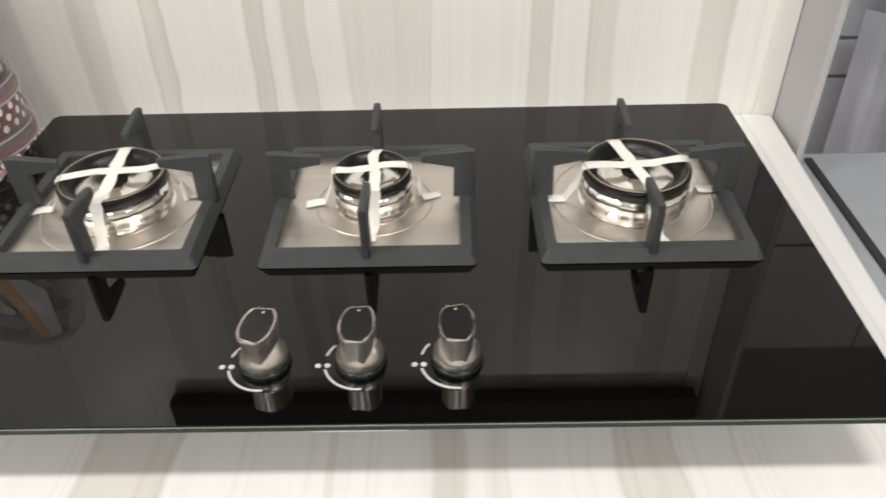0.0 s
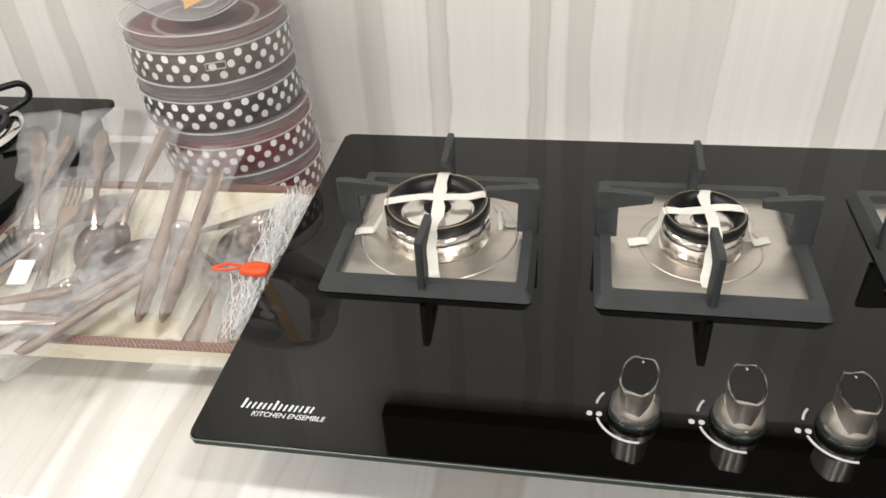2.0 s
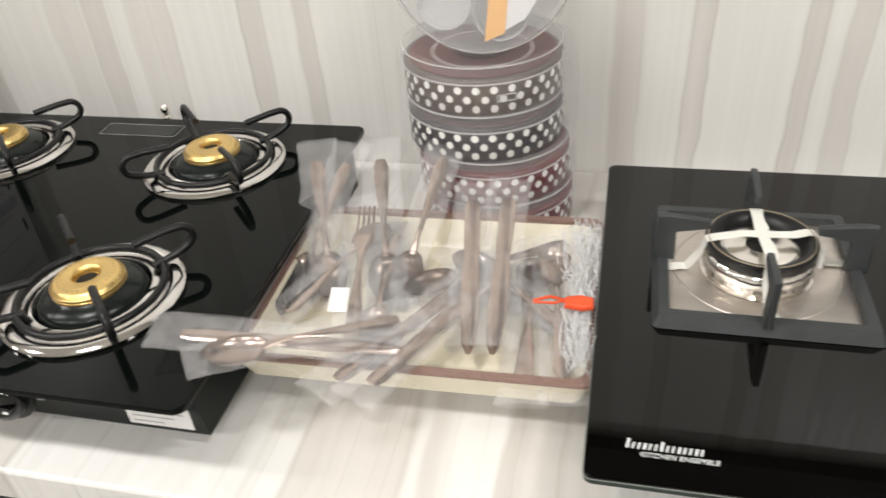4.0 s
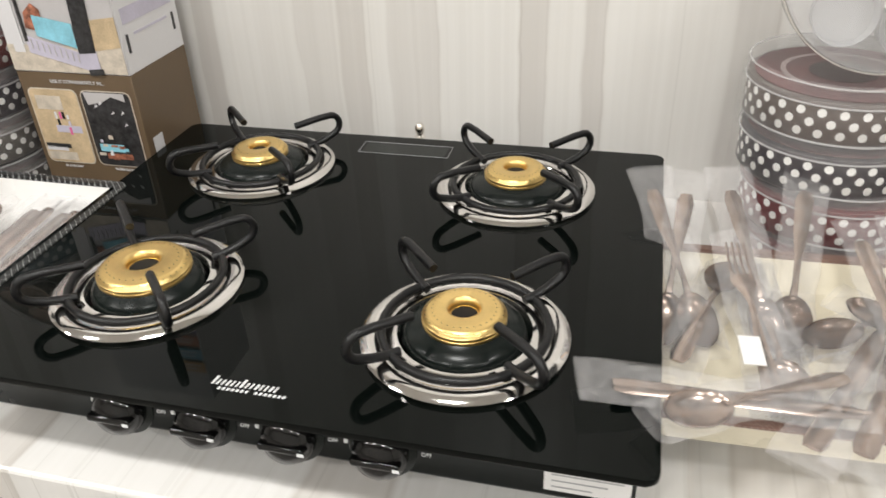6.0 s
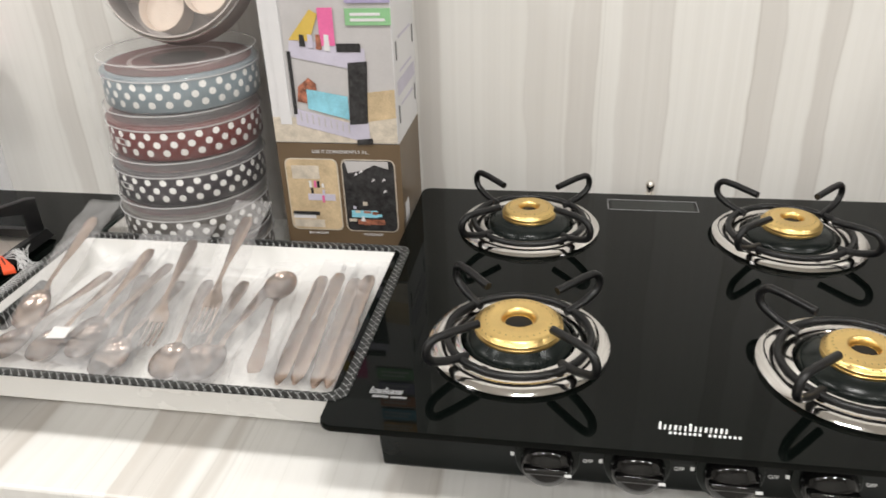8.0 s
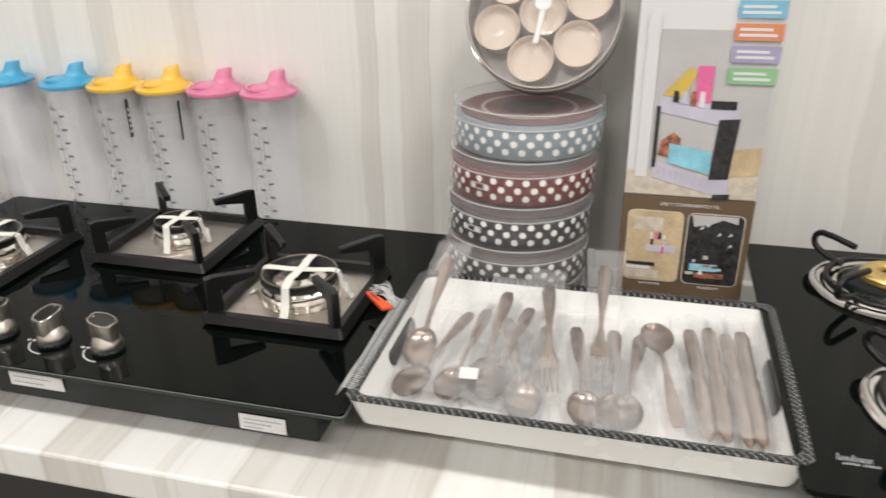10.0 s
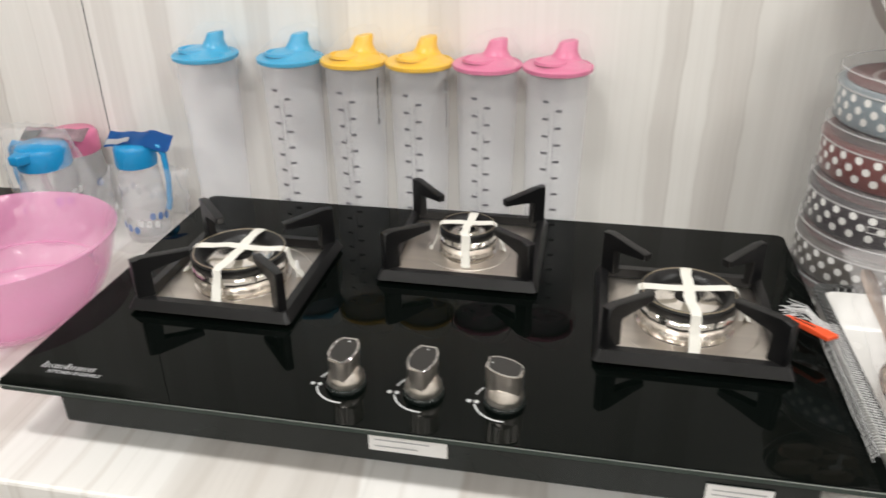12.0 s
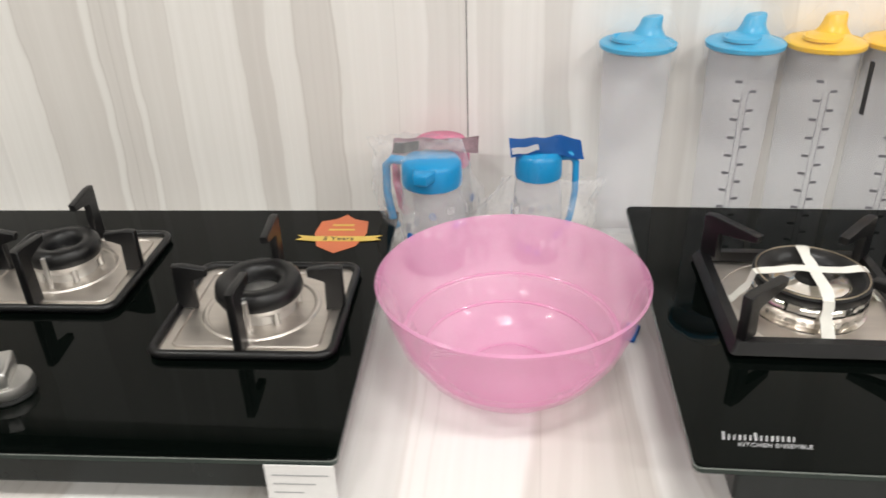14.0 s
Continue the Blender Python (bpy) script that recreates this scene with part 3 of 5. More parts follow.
def taped_burner(parent, x, y, z, r, twist, size=0.206, diagonal=False, mat="iron"):
    """A burner with a steel drip plate, a chrome cup, a black cap ring, masking tape and a cast pan support."""
    at = pose(x, y, z)
    plate = prism(rounded(size * 0.87, size * 0.87, 0.008), 0.0006, 0.003, 0.0008, m=at)
    p = part("drip_plate", plate, M["steel"], parent, "brushed steel drip plate")
    part("groove_ring", lathe([(r * 1.60, 0.0031), (r * 1.585, 0.0038), (r * 1.56, 0.0038), (r * 1.545, 0.0031)], 48, m=at), M["steel"], p)
    b = part("burner", lathe([(r * 1.07, 0.003), (r * 1.06, 0.0042), (r * 0.95, 0.0055), (r * 0.93, 0.0075), (r * 0.93, 0.027), (r * 0.92, 0.0285), (r * 0.6, 0.029), (0, 0.029)], 48, m=at), M["satin"], parent, "polished chrome burner cup")
    flutes = []
    for i in range(72):
        an, rr = 2 * math.pi * i / 72, r * (1.055 if (i * 7) % 11 < 6 else 1.035)
        flutes.append((rr * math.cos(an), rr * math.sin(an)))
    band = prism(flutes, 0.0105, 0.0316, m=at)
    for v in band.verts:
        if v.co.z > z + 0.02:
            v.co.x, v.co.y = x + (v.co.x - x) * 0.985, y + (v.co.y - y) * 0.985
    part("faceted_band", finish(band, "faceted_band", M["band"], 4), None, b, "chrome band with upright facets")
    part("cap_ring", lathe([(r * 0.72, 0.0318), (r * 1.02, 0.0318), (r * 1.045, 0.033), (r * 1.045, 0.0415), (r * 0.99, 0.0435), (r * 0.90, 0.0425), (r * 0.76, 0.037), (r * 0.72, 0.0318)], 48, m=at), M["iron_dark"], b, "black burner cap ring")
    part("cap_edge", lathe([(r * 1.0, 0.0432), (r * 0.993, 0.0440), (r * 0.975, 0.0440), (r * 0.968, 0.0430)], 48, m=at), M["edge_metal"], b, "thin worn metal edge")
    part("centre_cap", lathe([(0, 0.0345), (r * 0.30, 0.0345), (r * 0.34, 0.0328), (r * 0.58, 0.0338), (r * 0.68, 0.0328), (r * 0.71, 0.0292)], 40, m=at), M["satin"], b, "bright inner burner disc")
    # black disc on the cap, painted as a hole in shade
    part("centre_hole", lathe([(0, 0.0368), (r * 0.24, 0.0368), (r * 0.28, 0.0348)], 20, m=at), M["hole"], b)
    igniter = lathe([(0, 0.003), (0.0032, 0.003), (0.0032, 0.02), (0.002, 0.026), (0, 0.026)], 12, m=at @ pose(r * 1.22, 0.012, 0))
    part("igniter", igniter, M["white_plastic"], parent)
    for k, a in enumerate((twist, twist + 82)):
        h = 0.0448 + 0.0006 * k
        far = 1.45 if diagonal else 1.85
        run = [(-r * far, 0.0052), (-r * 1.35, 0.0056), (-r * 1.12, 0.026), (-r * 1.05, h - 0.002), (-r * 0.9, h), (0, h - 0.001), (r * 0.9, h), (r * 1.06, h - 0.003), (r * 1.14, 0.024), (r * 1.36, 0.0054), (r * far * 0.98, 0.0052)]
        d = Vector((math.cos(radians(a)), math.sin(radians(a)), 0))
        off = Vector((-d.y, d.x, 0)) * 0.003 * (1 - 2 * k)
        fine = []
        for (s0, q0), (s1, q1) in zip(run, run[1:]):
            fine += [(s0 + (s1 - s0) * e / 3, q0 + (q1 - q0) * e / 3) for e in range(3)]
        fine.append(run[-1])
        pts = []
        for s, q in fine:
            sway = noise.noise(Vector((s * 26, x * 9 + 5 * k, y * 7))) * 0.0075
            sag = noise.noise(Vector((s * 70, x * 5, 3 + k))) * 0.0016 if abs(s) < r * 0.85 else 0.0
            pts.append(Vector((x, y, z)) + d * s + off + Vector((-d.y, d.x, 0)) * sway + Vector((0, 0, q + sag)))
        tape = strip(pts, 0.0122 if r > 0.04 else 0.0112, 0.0006, (-d.y, d.x, 0))
        for v in tape.verts:
            v.co += Vector((-d.y, d.x, 0)) * noise.noise(v.co * 95) * 0.0022
        part("tape", tape, M["tape"], b, "strip of cream masking tape")
    lift = 0.004 if diagonal else 0.0
    g = square_ring(size, size * 0.845, 0.0008 + lift, 0.013 + lift, 0.006, 0.006)
    g.transform(at)
    grate = part("pan_support", g, M[mat], parent, "square cast-iron pan support")
    for q in range(4):
        if diagonal:
            part("support_foot", lathe([(0, 0.0004), (0.004, 0.0004), (0.004, 0.0052), (0, 0.0052)], 10, m=at @ pose(0, 0, 0, 0, 0, 45 + 90 * q) @ pose(size * 0.635, 0, 0)), M["rubber"], grate)
            finger(grate, M[mat], 45 + 90 * q, size * 0.64, 0.015, 0.066, size * 0.30, at, 0.0054)
        else:
            finger(grate, M[mat], 90 * q, size * 0.498, 0.010, 0.064, size * 0.24, at)


def stacked_band(line, lo, hi):
    """A closed upright band along an outline."""
    one = bmesh.new()
    low, top = [[one.verts.new((px, py, q)) for px, py in line] for q in (lo, hi)]
    for i in range(len(line)):
        j = (i + 1) % len(line)
        one.faces.new((low[i], low[j], top[j], top[i]))
    return one


def glass_body(t, w, d, h, inset=0.045, front=0.028, key="glass_deep"):
    g = part("glass_top", prism(rounded(w, d, 0.007), h - 0.008, h, 0.0016), M[key], t, "black toughened glass top")
    # thin pale tube draws the highlight on the polished edge
    part("edge_highlight", tube([(px, py, h - 0.0022) for px, py in rounded(w + 0.0004, d + 0.0004, 0.007)], 0.0007, 6, True), M["edge_glint"], g)
    side = stacked_band(rounded(w + 0.0006, d + 0.0006, 0.0073), h - 0.0075, h - 0.0032)
    part("glass_side", side, M["glass_side"], g)
    part("body", box(-w / 2 + inset, w / 2 - inset, -d / 2 + front, d / 2 - inset, 0.014, h - 0.0082, 0.004), M["enamel"], t)
    for sx in (-1, 1):
        for sy in (-1, 1):
            part("foot", lathe([(0, 0.0), (0.014, 0.0), (0.012, 0.0138), (0, 0.0138)], 18, m=pose(sx * (w / 2 - inset - 0.04), sy * (d / 2 - inset - 0.03), 0)), M["rubber"], t)
    return g


def paper_tag(t, x0, x1, y, z0, z1, lean=0.0):
    tag = part("price_label", box(x0, x1, y - 0.0012, y, z0, z1), M["paper"], t, "white printed price label")
    for k in range(3):
        zz = z1 - (z1 - z0) * (0.28 + 0.26 * k)
        part("print_bar", box(x0 + 0.006, x1 - 0.006 - 0.012 * k, y - 0.0016, y - 0.0013, zz - 0.0007, zz + 0.0007), M["pale_ink"], tag)


HA = 0.082
a = thing("gas_hob", "black glass three-burner gas hob with taped burners", "gas hob", pose(0.424, -0.33, ZC), group="built-in hobs on the counter")
glass_body(a, 0.848, 0.50, HA, 0.045, 0.066, "glass_bright")
for bx, br, tw in ((-0.267, 0.052, 10), (-0.002, 0.038, 8), (0.265, 0.052, 102)):
    taped_burner(a, bx, 0.039, HA, br, tw, 0.209)
for kx, turn in ((-0.075, -16), (0.003, -5), (0.081, 3)):
    knob(a, kx, -0.187, HA, turn, M["knob_steel"])
    dial_marks(a, kx, -0.187, HA)
mark_of_bars(a, -0.392, -0.216, HA, 0.07, None, True)
part("front_skirt", box(-0.36, 0.36, -0.2435, -0.20, 0.0655, 0.0738, 0.001), M["enamel"], a)
part("price_label", box(-0.032, 0.043, -0.2447, -0.2437, 0.066, 0.0735), M["paper"], a, "white printed price label")

c = thing("gas_hob", "black glass three-burner hob with corner-armed pan supports", "gas hob", pose(-1.912, -0.303, ZC, 0, 0, -0.4), group="built-in hobs on the counter")
glass_body(c, 0.862, 0.495, HA)
for bx, by, br, tw in ((-0.268, 0.003, 0.057, 4), (0.004, 0.122, 0.036, 8), (0.276, -0.007, 0.052, 6)):
    taped_burner(c, bx, by, HA, br, tw, 0.204, True, "iron_dark")
for kx, turn in ((-0.071, -12), (0.010, -14), (0.091, 84)):
    knob(c, kx, -0.187, HA, turn, M["knob_steel"])
    dial_marks(c, kx, -0.187, HA)
mark_of_bars(c, -0.402, -0.215, HA, 0.07, M["pale_ink"], True)
paper_tag(c, -0.04, 0.04, -0.2205, 0.032, 0.062)
paper_tag(c, 0.285, 0.345, -0.2205, 0.02, 0.042)


def open_burner(parent, x, y, z, r, w, d):
    """An uncovered burner: pressed steel tray, cast base with spigots, thick black cap ring and a rod support."""
    at = pose(x, y, z)
    tray = part("drip_tray", prism(rounded(w, d, 0.012), 0.0006, 0.0045, 0.0015, m=at), M["steel"], parent, "pressed steel drip tray")
    part("tray_ridge", moved(tube([(px, py, 0.005) for px, py in rounded(w * 0.86, d * 0.86, 0.01)], 0.0018, 6, True), at), M["steel"], tray)
    part("groove_ring", lathe([(r * 1.5, 0.0046), (r * 1.46, 0.0066), (r * 1.38, 0.0066), (r * 1.33, 0.0046)], 40, m=at), M["steel"], tray)
    base = part("burner", lathe([(r * 0.85, 0.0046), (r * 0.82, 0.014), (r * 1.0, 0.02), (r * 1.02, 0.026), (r * 0.7, 0.027), (0, 0.027)], 40, m=at), M["alu"], parent, "cast aluminium burner base")
    for q in range(5):
        an = radians(72 * q + 20)
        part("spigot", lathe([(0, 0.0046), (0.004, 0.0046), (0.004, 0.021), (0, 0.021)], 10, m=at @ pose(r * 0.93 * math.cos(an), r * 0.93 * math.sin(an), 0)), M["alu"], base)
    part("cap_ring", lathe([(r * 1.05, 0.0262), (r * 1.1, 0.031), (r * 1.06, 0.042), (r * 0.92, 0.047), (r * 0.66, 0.046), (r * 0.52, 0.04), (r * 0.5, 0.028)], 40, m=at), M["iron_dark"], base, "thick black burner cap ring")
    part("igniter", lathe([(0, 0.004), (0.003, 0.004), (0.003, 0.045), (0, 0.047)], 10, m=at @ pose(0, -r * 1.16, 0)), M["alu"], parent)
    rod = moved(tube([(px, py, 0.006) for px, py in rounded(w + 0.008, d + 0.008, 0.016)], 0.0052, 8, True), at)
    grate = part("pan_support", rod, M["iron_dark"], parent, "rounded black rod pan support")
    for q in range(4):
        reach = (w if q % 2 == 0 else d) / 2 + 0.004
        tall = 0.079 if q % 2 else 0.060
        finger(grate, M["iron_dark"], 90 * q, reach, 0.005, tall, reach - (0.054 if q % 2 else 0.04), at, 0.0046)


def moved(bm, m):
    bm.transform(m)
    return bm


HD = 0.068
d = thing("gas_hob", "black glass hob with uncovered burners and a warranty sticker", "gas hob", pose(-3.055, -0.305, ZC, 0, 0, 1.5), group="built-in hobs on the counter")
glass_body(d, 0.80, 0.498, HD, 0.03, 0.016)
for bx, by, br in ((0.272, -0.015, 0.045), (0.0, 0.07, 0.04), (-0.27, -0.015, 0.045)):
    open_burner(d, bx, by, HD, br, 0.186, 0.178)
for kx in (-0.06, 0.055):
    k = part("knob", lathe([(0, 0.004), (0.023, 0.004), (0.025, 0.009), (0.0235, 0.016), (0.018, 0.018), (0, 0.018)], 36), M["alu"], d, "silver knob with a raised grip", pose(kx, -0.165, HD, 0, 0, 20))
    part("grip", box(-0.008, 0.008, -0.022, 0.022, 0.017, 0.036, 0.003), M["alu"], k)
    part("collar", lathe([(0, 0.0), (0.024, 0.0), (0.022, 0.004), (0, 0.004)], 30), M["rubber"], k)
paper_tag(d, 0.335, 0.398, -0.2505, 0.022, 0.062)


def sticker(parent, x, y, z):
    s = part("sticker", prism([(-0.033, 0.036), (-0.012, 0.044), (0, 0.058), (0.012, 0.044), (0.033, 0.036), (0.036, 0.0), (0.026, -0.036), (0, -0.055), (-0.026, -0.036), (-0.036, 0.0)], 0.0003, 0.0008), M["shield"], parent, "orange shield-shaped warranty sticker", pose(x, y, z))
    part("sticker_ribbon", prism([(-0.058, -0.019), (-0.034, -0.023), (0.034, -0.023), (0.058, -0.019), (0.05, -0.013), (0.058, -0.006), (0.034, -0.009), (-0.034, -0.009), (-0.058, -0.006), (-0.05, -0.013)], 0.0009, 0.0013), M["ribbon"], s, "gold ribbon print")
    part("sticker_words", words("5 Years", 0.014), None, s, m=pose(0, -0.0208, 0.0016)).data.materials.append(M["card_brown"])
    for k in range(2):
        part("print_bar", box(-0.018 + 0.003 * k, 0.018 - 0.003 * k, 0.008 + 0.014 * k, 0.0125 + 0.014 * k, 0.0009, 0.0012), M["ribbon"], s)


sticker(d, 0.328, 0.176, HD)

# ---- four-burner stove ----
HB = 0.100


def loop_arm(parent, x, y, z, angle):
    """A hairpin of black rod: out along the ring, up and back over the burner."""
    pts = [(0.066, 0, 0.0125), (0.078, 0, 0.0135), (0.092, 0, 0.0165), (0.102, 0, 0.0205)]
    for i in range(9):
        an = radians(-62 + 165 * i / 8)
        pts.append((0.1005 + 0.0135 * math.cos(an), 0.0, 0.0345 + 0.0135 * math.sin(an)))
    pts += [(0.088, 0, 0.0478), (0.070, 0, 0.0462), (0.052, 0, 0.0445)]
    bm = tube(pts, 0.0044, 10)
    bm.transform(pose(x, y, z, 0, 0, angle))
    part("support_arm", bm, M["iron_dark"], parent)


def brass_burner(parent, x, y, z, r, turn):
    at = pose(x, y, z)
    dish = part("drip_dish", lathe([(0.094, 0.0006), (0.0945, 0.004), (0.090, 0.0075), (0.082, 0.0085), (0.0775, 0.005), (0.072, 0.004), (0.067, 0.0075), (0.061, 0.0085), (0.057, 0.003), (0.057, 0.0006)], 56, m=at), M["chrome"], parent, "stepped chrome drip dish")
    part("support_ring", moved(tube([(0.075 * math.cos(2 * math.pi * i / 40), 0.075 * math.sin(2 * math.pi * i / 40), 0.012) for i in range(40)], 0.0042, 8, True), at), M["iron_dark"], parent)
    part("mixing_cone", lathe([(0.056, 0.002), (0.0555, 0.0075), (0.052, 0.0125), (max(r * 1.04, 0.044), 0.0160), (r * 0.99, 0.0185), (r * 0.95, 0.0200), (0, 0.0200)], 40, m=at), M["enamel"], dish, "glossy black burner cone")
    up = at @ pose(0, 0, 0.0085)
    head = part("burner_head", lathe([(r * 0.94, 0.0088), (r * 0.985, 0.0092), (r, 0.0102), (r, 0.0128), (r * 0.985, 0.0132), (r * 0.985, 0.0140), (r, 0.0145), (r, 0.0165), (r * 0.97, 0.0172), (r * 0.965, 0.018), (r * 0.86, 0.0218), (r * 0.84, 0.0218), (r * 0.66, 0.0236), (r * 0.64, 0.0234), (r * 0.46, 0.0242), (r * 0.40, 0.0236), (r * 0.35, 0.0205), (r * 0.34, 0.016), (0, 0.0155)], 44, m=up), M["brass"], parent, "turned brass burner head")
    # black discs paint the shade of the bore and the flame ports
    part("centre_hole", lathe([(0, 0.0158), (r * 0.3, 0.0158), (r * 0.31, 0.0164), (0, 0.0168)], 22, m=up), M["hole"], head)
    holes = None
    for ring, zz, count in ((0.915, 0.0199, 34), (0.75, 0.0227, 30)):
        for i in range(count):
            an = 2 * math.pi * i / count
            holes = lathe([(0, -0.0004), (0.0005, -0.0004), (0.0005, 0.0003), (0, 0.0003)], 6, holes, up @ pose(r * ring * math.cos(an), r * ring * math.sin(an), zz))
    tagged(part("flame_ports", holes, M["hole"], head), kind="stuff")
    for q in range(4):
        loop_arm(parent, x, y, z, turn + 90 * q)


b = thing("gas_stove", "black glass four-burner gas stove with brass burners", "gas stove", pose(-0.681, -0.294, ZC, 0, 0, 0))
D = 0.552
part("glass_top", prism(rounded(0.676, 0.549, 0.01, cx=-0.003, cy=-0.0135), HB - 0.007, HB, 0.0016), M["glass_dim"], b, "black toughened glass top")
body = prism([(-0.293, -D / 2 + 0.03), (0.322, -D / 2 + 0.03), (0.322, D / 2 - 0.045), (-0.293, D / 2 - 0.045)], 0.016, HB - 0.0072, 0.004)
for v in body.verts:
    if v.co.z > 0.05 and v.co.y < 0:
        v.co.y -= 0.012
part("body", body, M["stove_enamel"], b, "black enamelled body with a sloped front")
for sx in (-1, 1):
    for sy in (-1, 1):
        part("foot", lathe([(0, 0.0), (0.017, 0.0), (0.015, 0.0158), (0, 0.0158)], 18, m=pose(0.0145 + sx * 0.27, sy * (D / 2 - 0.075), 0)), M["rubber"], b)
for bx, by, br, turn in ((-0.167, -0.138, 0.046, 43), (-0.173, 0.139, 0.036, 45), (0.163, -0.153, 0.038, 45), (0.162, 0.133, 0.037, 45)):
    brass_burner(b, bx, by, HB, br, turn)
for i in range(4):
    kx = -0.131 + 0.082 * i
    face = pose(kx, -D / 2 + 0.0195, 0.056, 82, 0, 0)
    part("knob_plate", lathe([(0, 0.0), (0.030, 0.0), (0.030, 0.002), (0.0285, 0.003), (0, 0.003)], 36, m=face), M["enamel"], b)
    k = part("knob", lathe([(0, 0.003), (0.0235, 0.003), (0.0245, 0.007), (0.0235, 0.014), (0.019, 0.020), (0.012, 0.0235), (0, 0.0245)], 36), M["knob_gloss"], b, "glossy black domed knob with a raised bar", face)
    part("grip", box(-0.0215, 0.0215, -0.004, 0.004, 0.008, 0.0268, 0.0035, 3), M["knob_gloss"], k)
    part("pointer", box(0.0165, 0.0225, -0.0015, 0.0015, 0.0277, 0.0281), M["print_white"], k)
    part("panel_tick", moved(box(-0.0345, -0.031, -0.002, 0.002, 0.0004, 0.0009), face), M["print_white"], b)
    part("off_print", words("OFF", 0.0052), None, b, m=face @ pose(0.0375, -0.003, 0.0006)).data.materials.append(M["print_white"])
mark_of_bars(b, -0.034, -0.258, HB, 0.068)
mark_of_bars(b, -0.304, -0.238, HB, 0.036, M["pale_ink"])
part("plate_border", tube([(px, py, HB + 0.0006) for px, py in rounded(0.124, 0.034, 0.001, cx=-0.002, cy=0.222)], 0.00035, 5, True), M["pale_ink"], b)
part("rating_plate", prism(rounded(0.115, 0.030, 0.001, cx=-0.002, cy=0.222), HB + 0.0002, HB + 0.0005), M["enamel"], b, "dull black rating plate")
part("gas_inlet", lathe([(0, 0.0), (0.007, 0.0), (0.008, 0.026), (0.0045, 0.029), (0.0075, 0.036), (0.0075, 0.041), (0.004, 0.046), (0, 0.046)], 16, m=pose(0.0, D / 2 + 0.012, HB - 0.035)), M["satin"], b, "bare metal gas inlet nozzle")
part("inlet_pipe", moved(tube([(0, D / 2 - 0.04, HB - 0.025), (0, D / 2 + 0.012, HB - 0.025)], 0.005), pose(0, 0, 0)), M["chrome"], b)
paper_tag(b, 0.250, 0.318, -D / 2 + 0.0165, 0.042, 0.068)

# ---- tins, box, bottles, bowl, jugs ----


def tin(x, y, z, turn, key, label, marked=False, r=0.107):
    """A round shallow tin with a dotted side and a clear lid."""
    t = thing("storage_tin", label, "tin", pose(x, y, z, 0, 0, turn), group="stacked dotted tins")
    part("tub", lathe([(0, 0.0), (r * 0.96, 0.0), (r, 0.004), (r, 0.0475), (r * 0.985, 0.049), (0, 0.049)], 64), M[key], t)
    part("lid", lathe([(r * 1.012, 0.042), (r * 1.018, 0.046), (r * 1.018, 0.060), (r * 1.0, 0.0645), (r * 0.93, 0.0655), (r * 0.9, 0.062), (0, 0.062)], 64), M["clear"], t, "clear plastic lid")
    part("lid_card", lathe([(0, 0.0495), (r * 0.93, 0.0495), (r * 0.93, 0.0503), (0, 0.0503)], 48), M["tin_card"], t, "printed card under the lid")
    part("card_ring", lathe([(r * 0.60, 0.0505), (r * 0.66, 0.0505), (r * 0.66, 0.0507), (r * 0.60, 0.0507)], 40), M["card_pale"], t)
    part("card_print", lathe([(0, 0.0505), (r * 0.36, 0.0505), (r * 0.36, 0.0508), (0, 0.0508)], 32), M["card_dark"], t)
    for rr, zz in ((r * 1.02, 0.0445), (r * 1.005, 0.0645)):
        part("lid_bead", tube([(rr * math.cos(2 * math.pi * i / 56), rr * math.sin(2 * math.pi * i / 56), zz) for i in range(56)], 0.0011, 6, True), M["lid_rim"], t)
    for du, dv, hu, hv in () if not marked else ((0, 0.0040, 0.0115, 0.0005), (0, -0.0040, 0.0115, 0.0005), (-0.0115, 0, 0.0005, 0.0040), (0.0115, 0, 0.0005, 0.0040)):
        part("maker_mark", moved(box(du - hu, du + hu, -r - 0.0016, -r - 0.0002, 0.026 + dv - hv, 0.026 + dv + hv), pose(0, 0, 0, 0, 0, marked - turn)), M["mark_grey"], t)
    return t


M["tin_card"] = surface("red_printed_card", (0.15, 0.07, 0.07), 0.5, vary=0.4, scale=16)
M["card_dark"] = surface("dark_printed_oval", (0.05, 0.03, 0.03), 0.5, vary=0.4, scale=60)
M["card_pale"] = surface("pale_printed_ring", (0.42, 0.34, 0.33), 0.5, vary=0.3, scale=60)
M["lid_rim"] = surface("pale_lid_rim", (0.86, 0.84, 0.84), 0.1, vary=0.05, bump=0.0, alpha=0.34)
M["mark_grey"] = surface("pale_grey_mark", (0.5, 0.49, 0.48), 0.5)
for key, col in (("tin_taupe", (0.12, 0.095, 0.085)), ("tin_plum", (0.034, 0.026, 0.032)), ("tin_maroon", (0.12, 0.016, 0.02)), ("tin_blue", (0.22, 0.27, 0.30)), ("tin_brown", (0.10, 0.088, 0.078)), ("tin_red", (0.14, 0.022, 0.02))):
    M[key] = dotted(key + "_print", col)
NAMES = {"tin_taupe": "taupe", "tin_plum": "dark plum", "tin_maroon": "maroon", "tin_blue": "grey-blue", "tin_brown": "grey-brown", "tin_red": "dark red"}
P, P1 = 0.0660, 0.0600
for i, (key, dx, dy) in enumerate((("tin_maroon", 0.012, -0.006), ("tin_maroon", 0.006, -0.004), ("tin_plum", -0.004, 0.0), ("tin_taupe", -0.006, 0.004))):
    tin(-0.160 + dx, -0.066 + dy, ZC + P1 * i, 40 * i, key, NAMES[key] + " round tin with white dots and clear lid, stacked", 26 if i == 3 else False, 0.100)
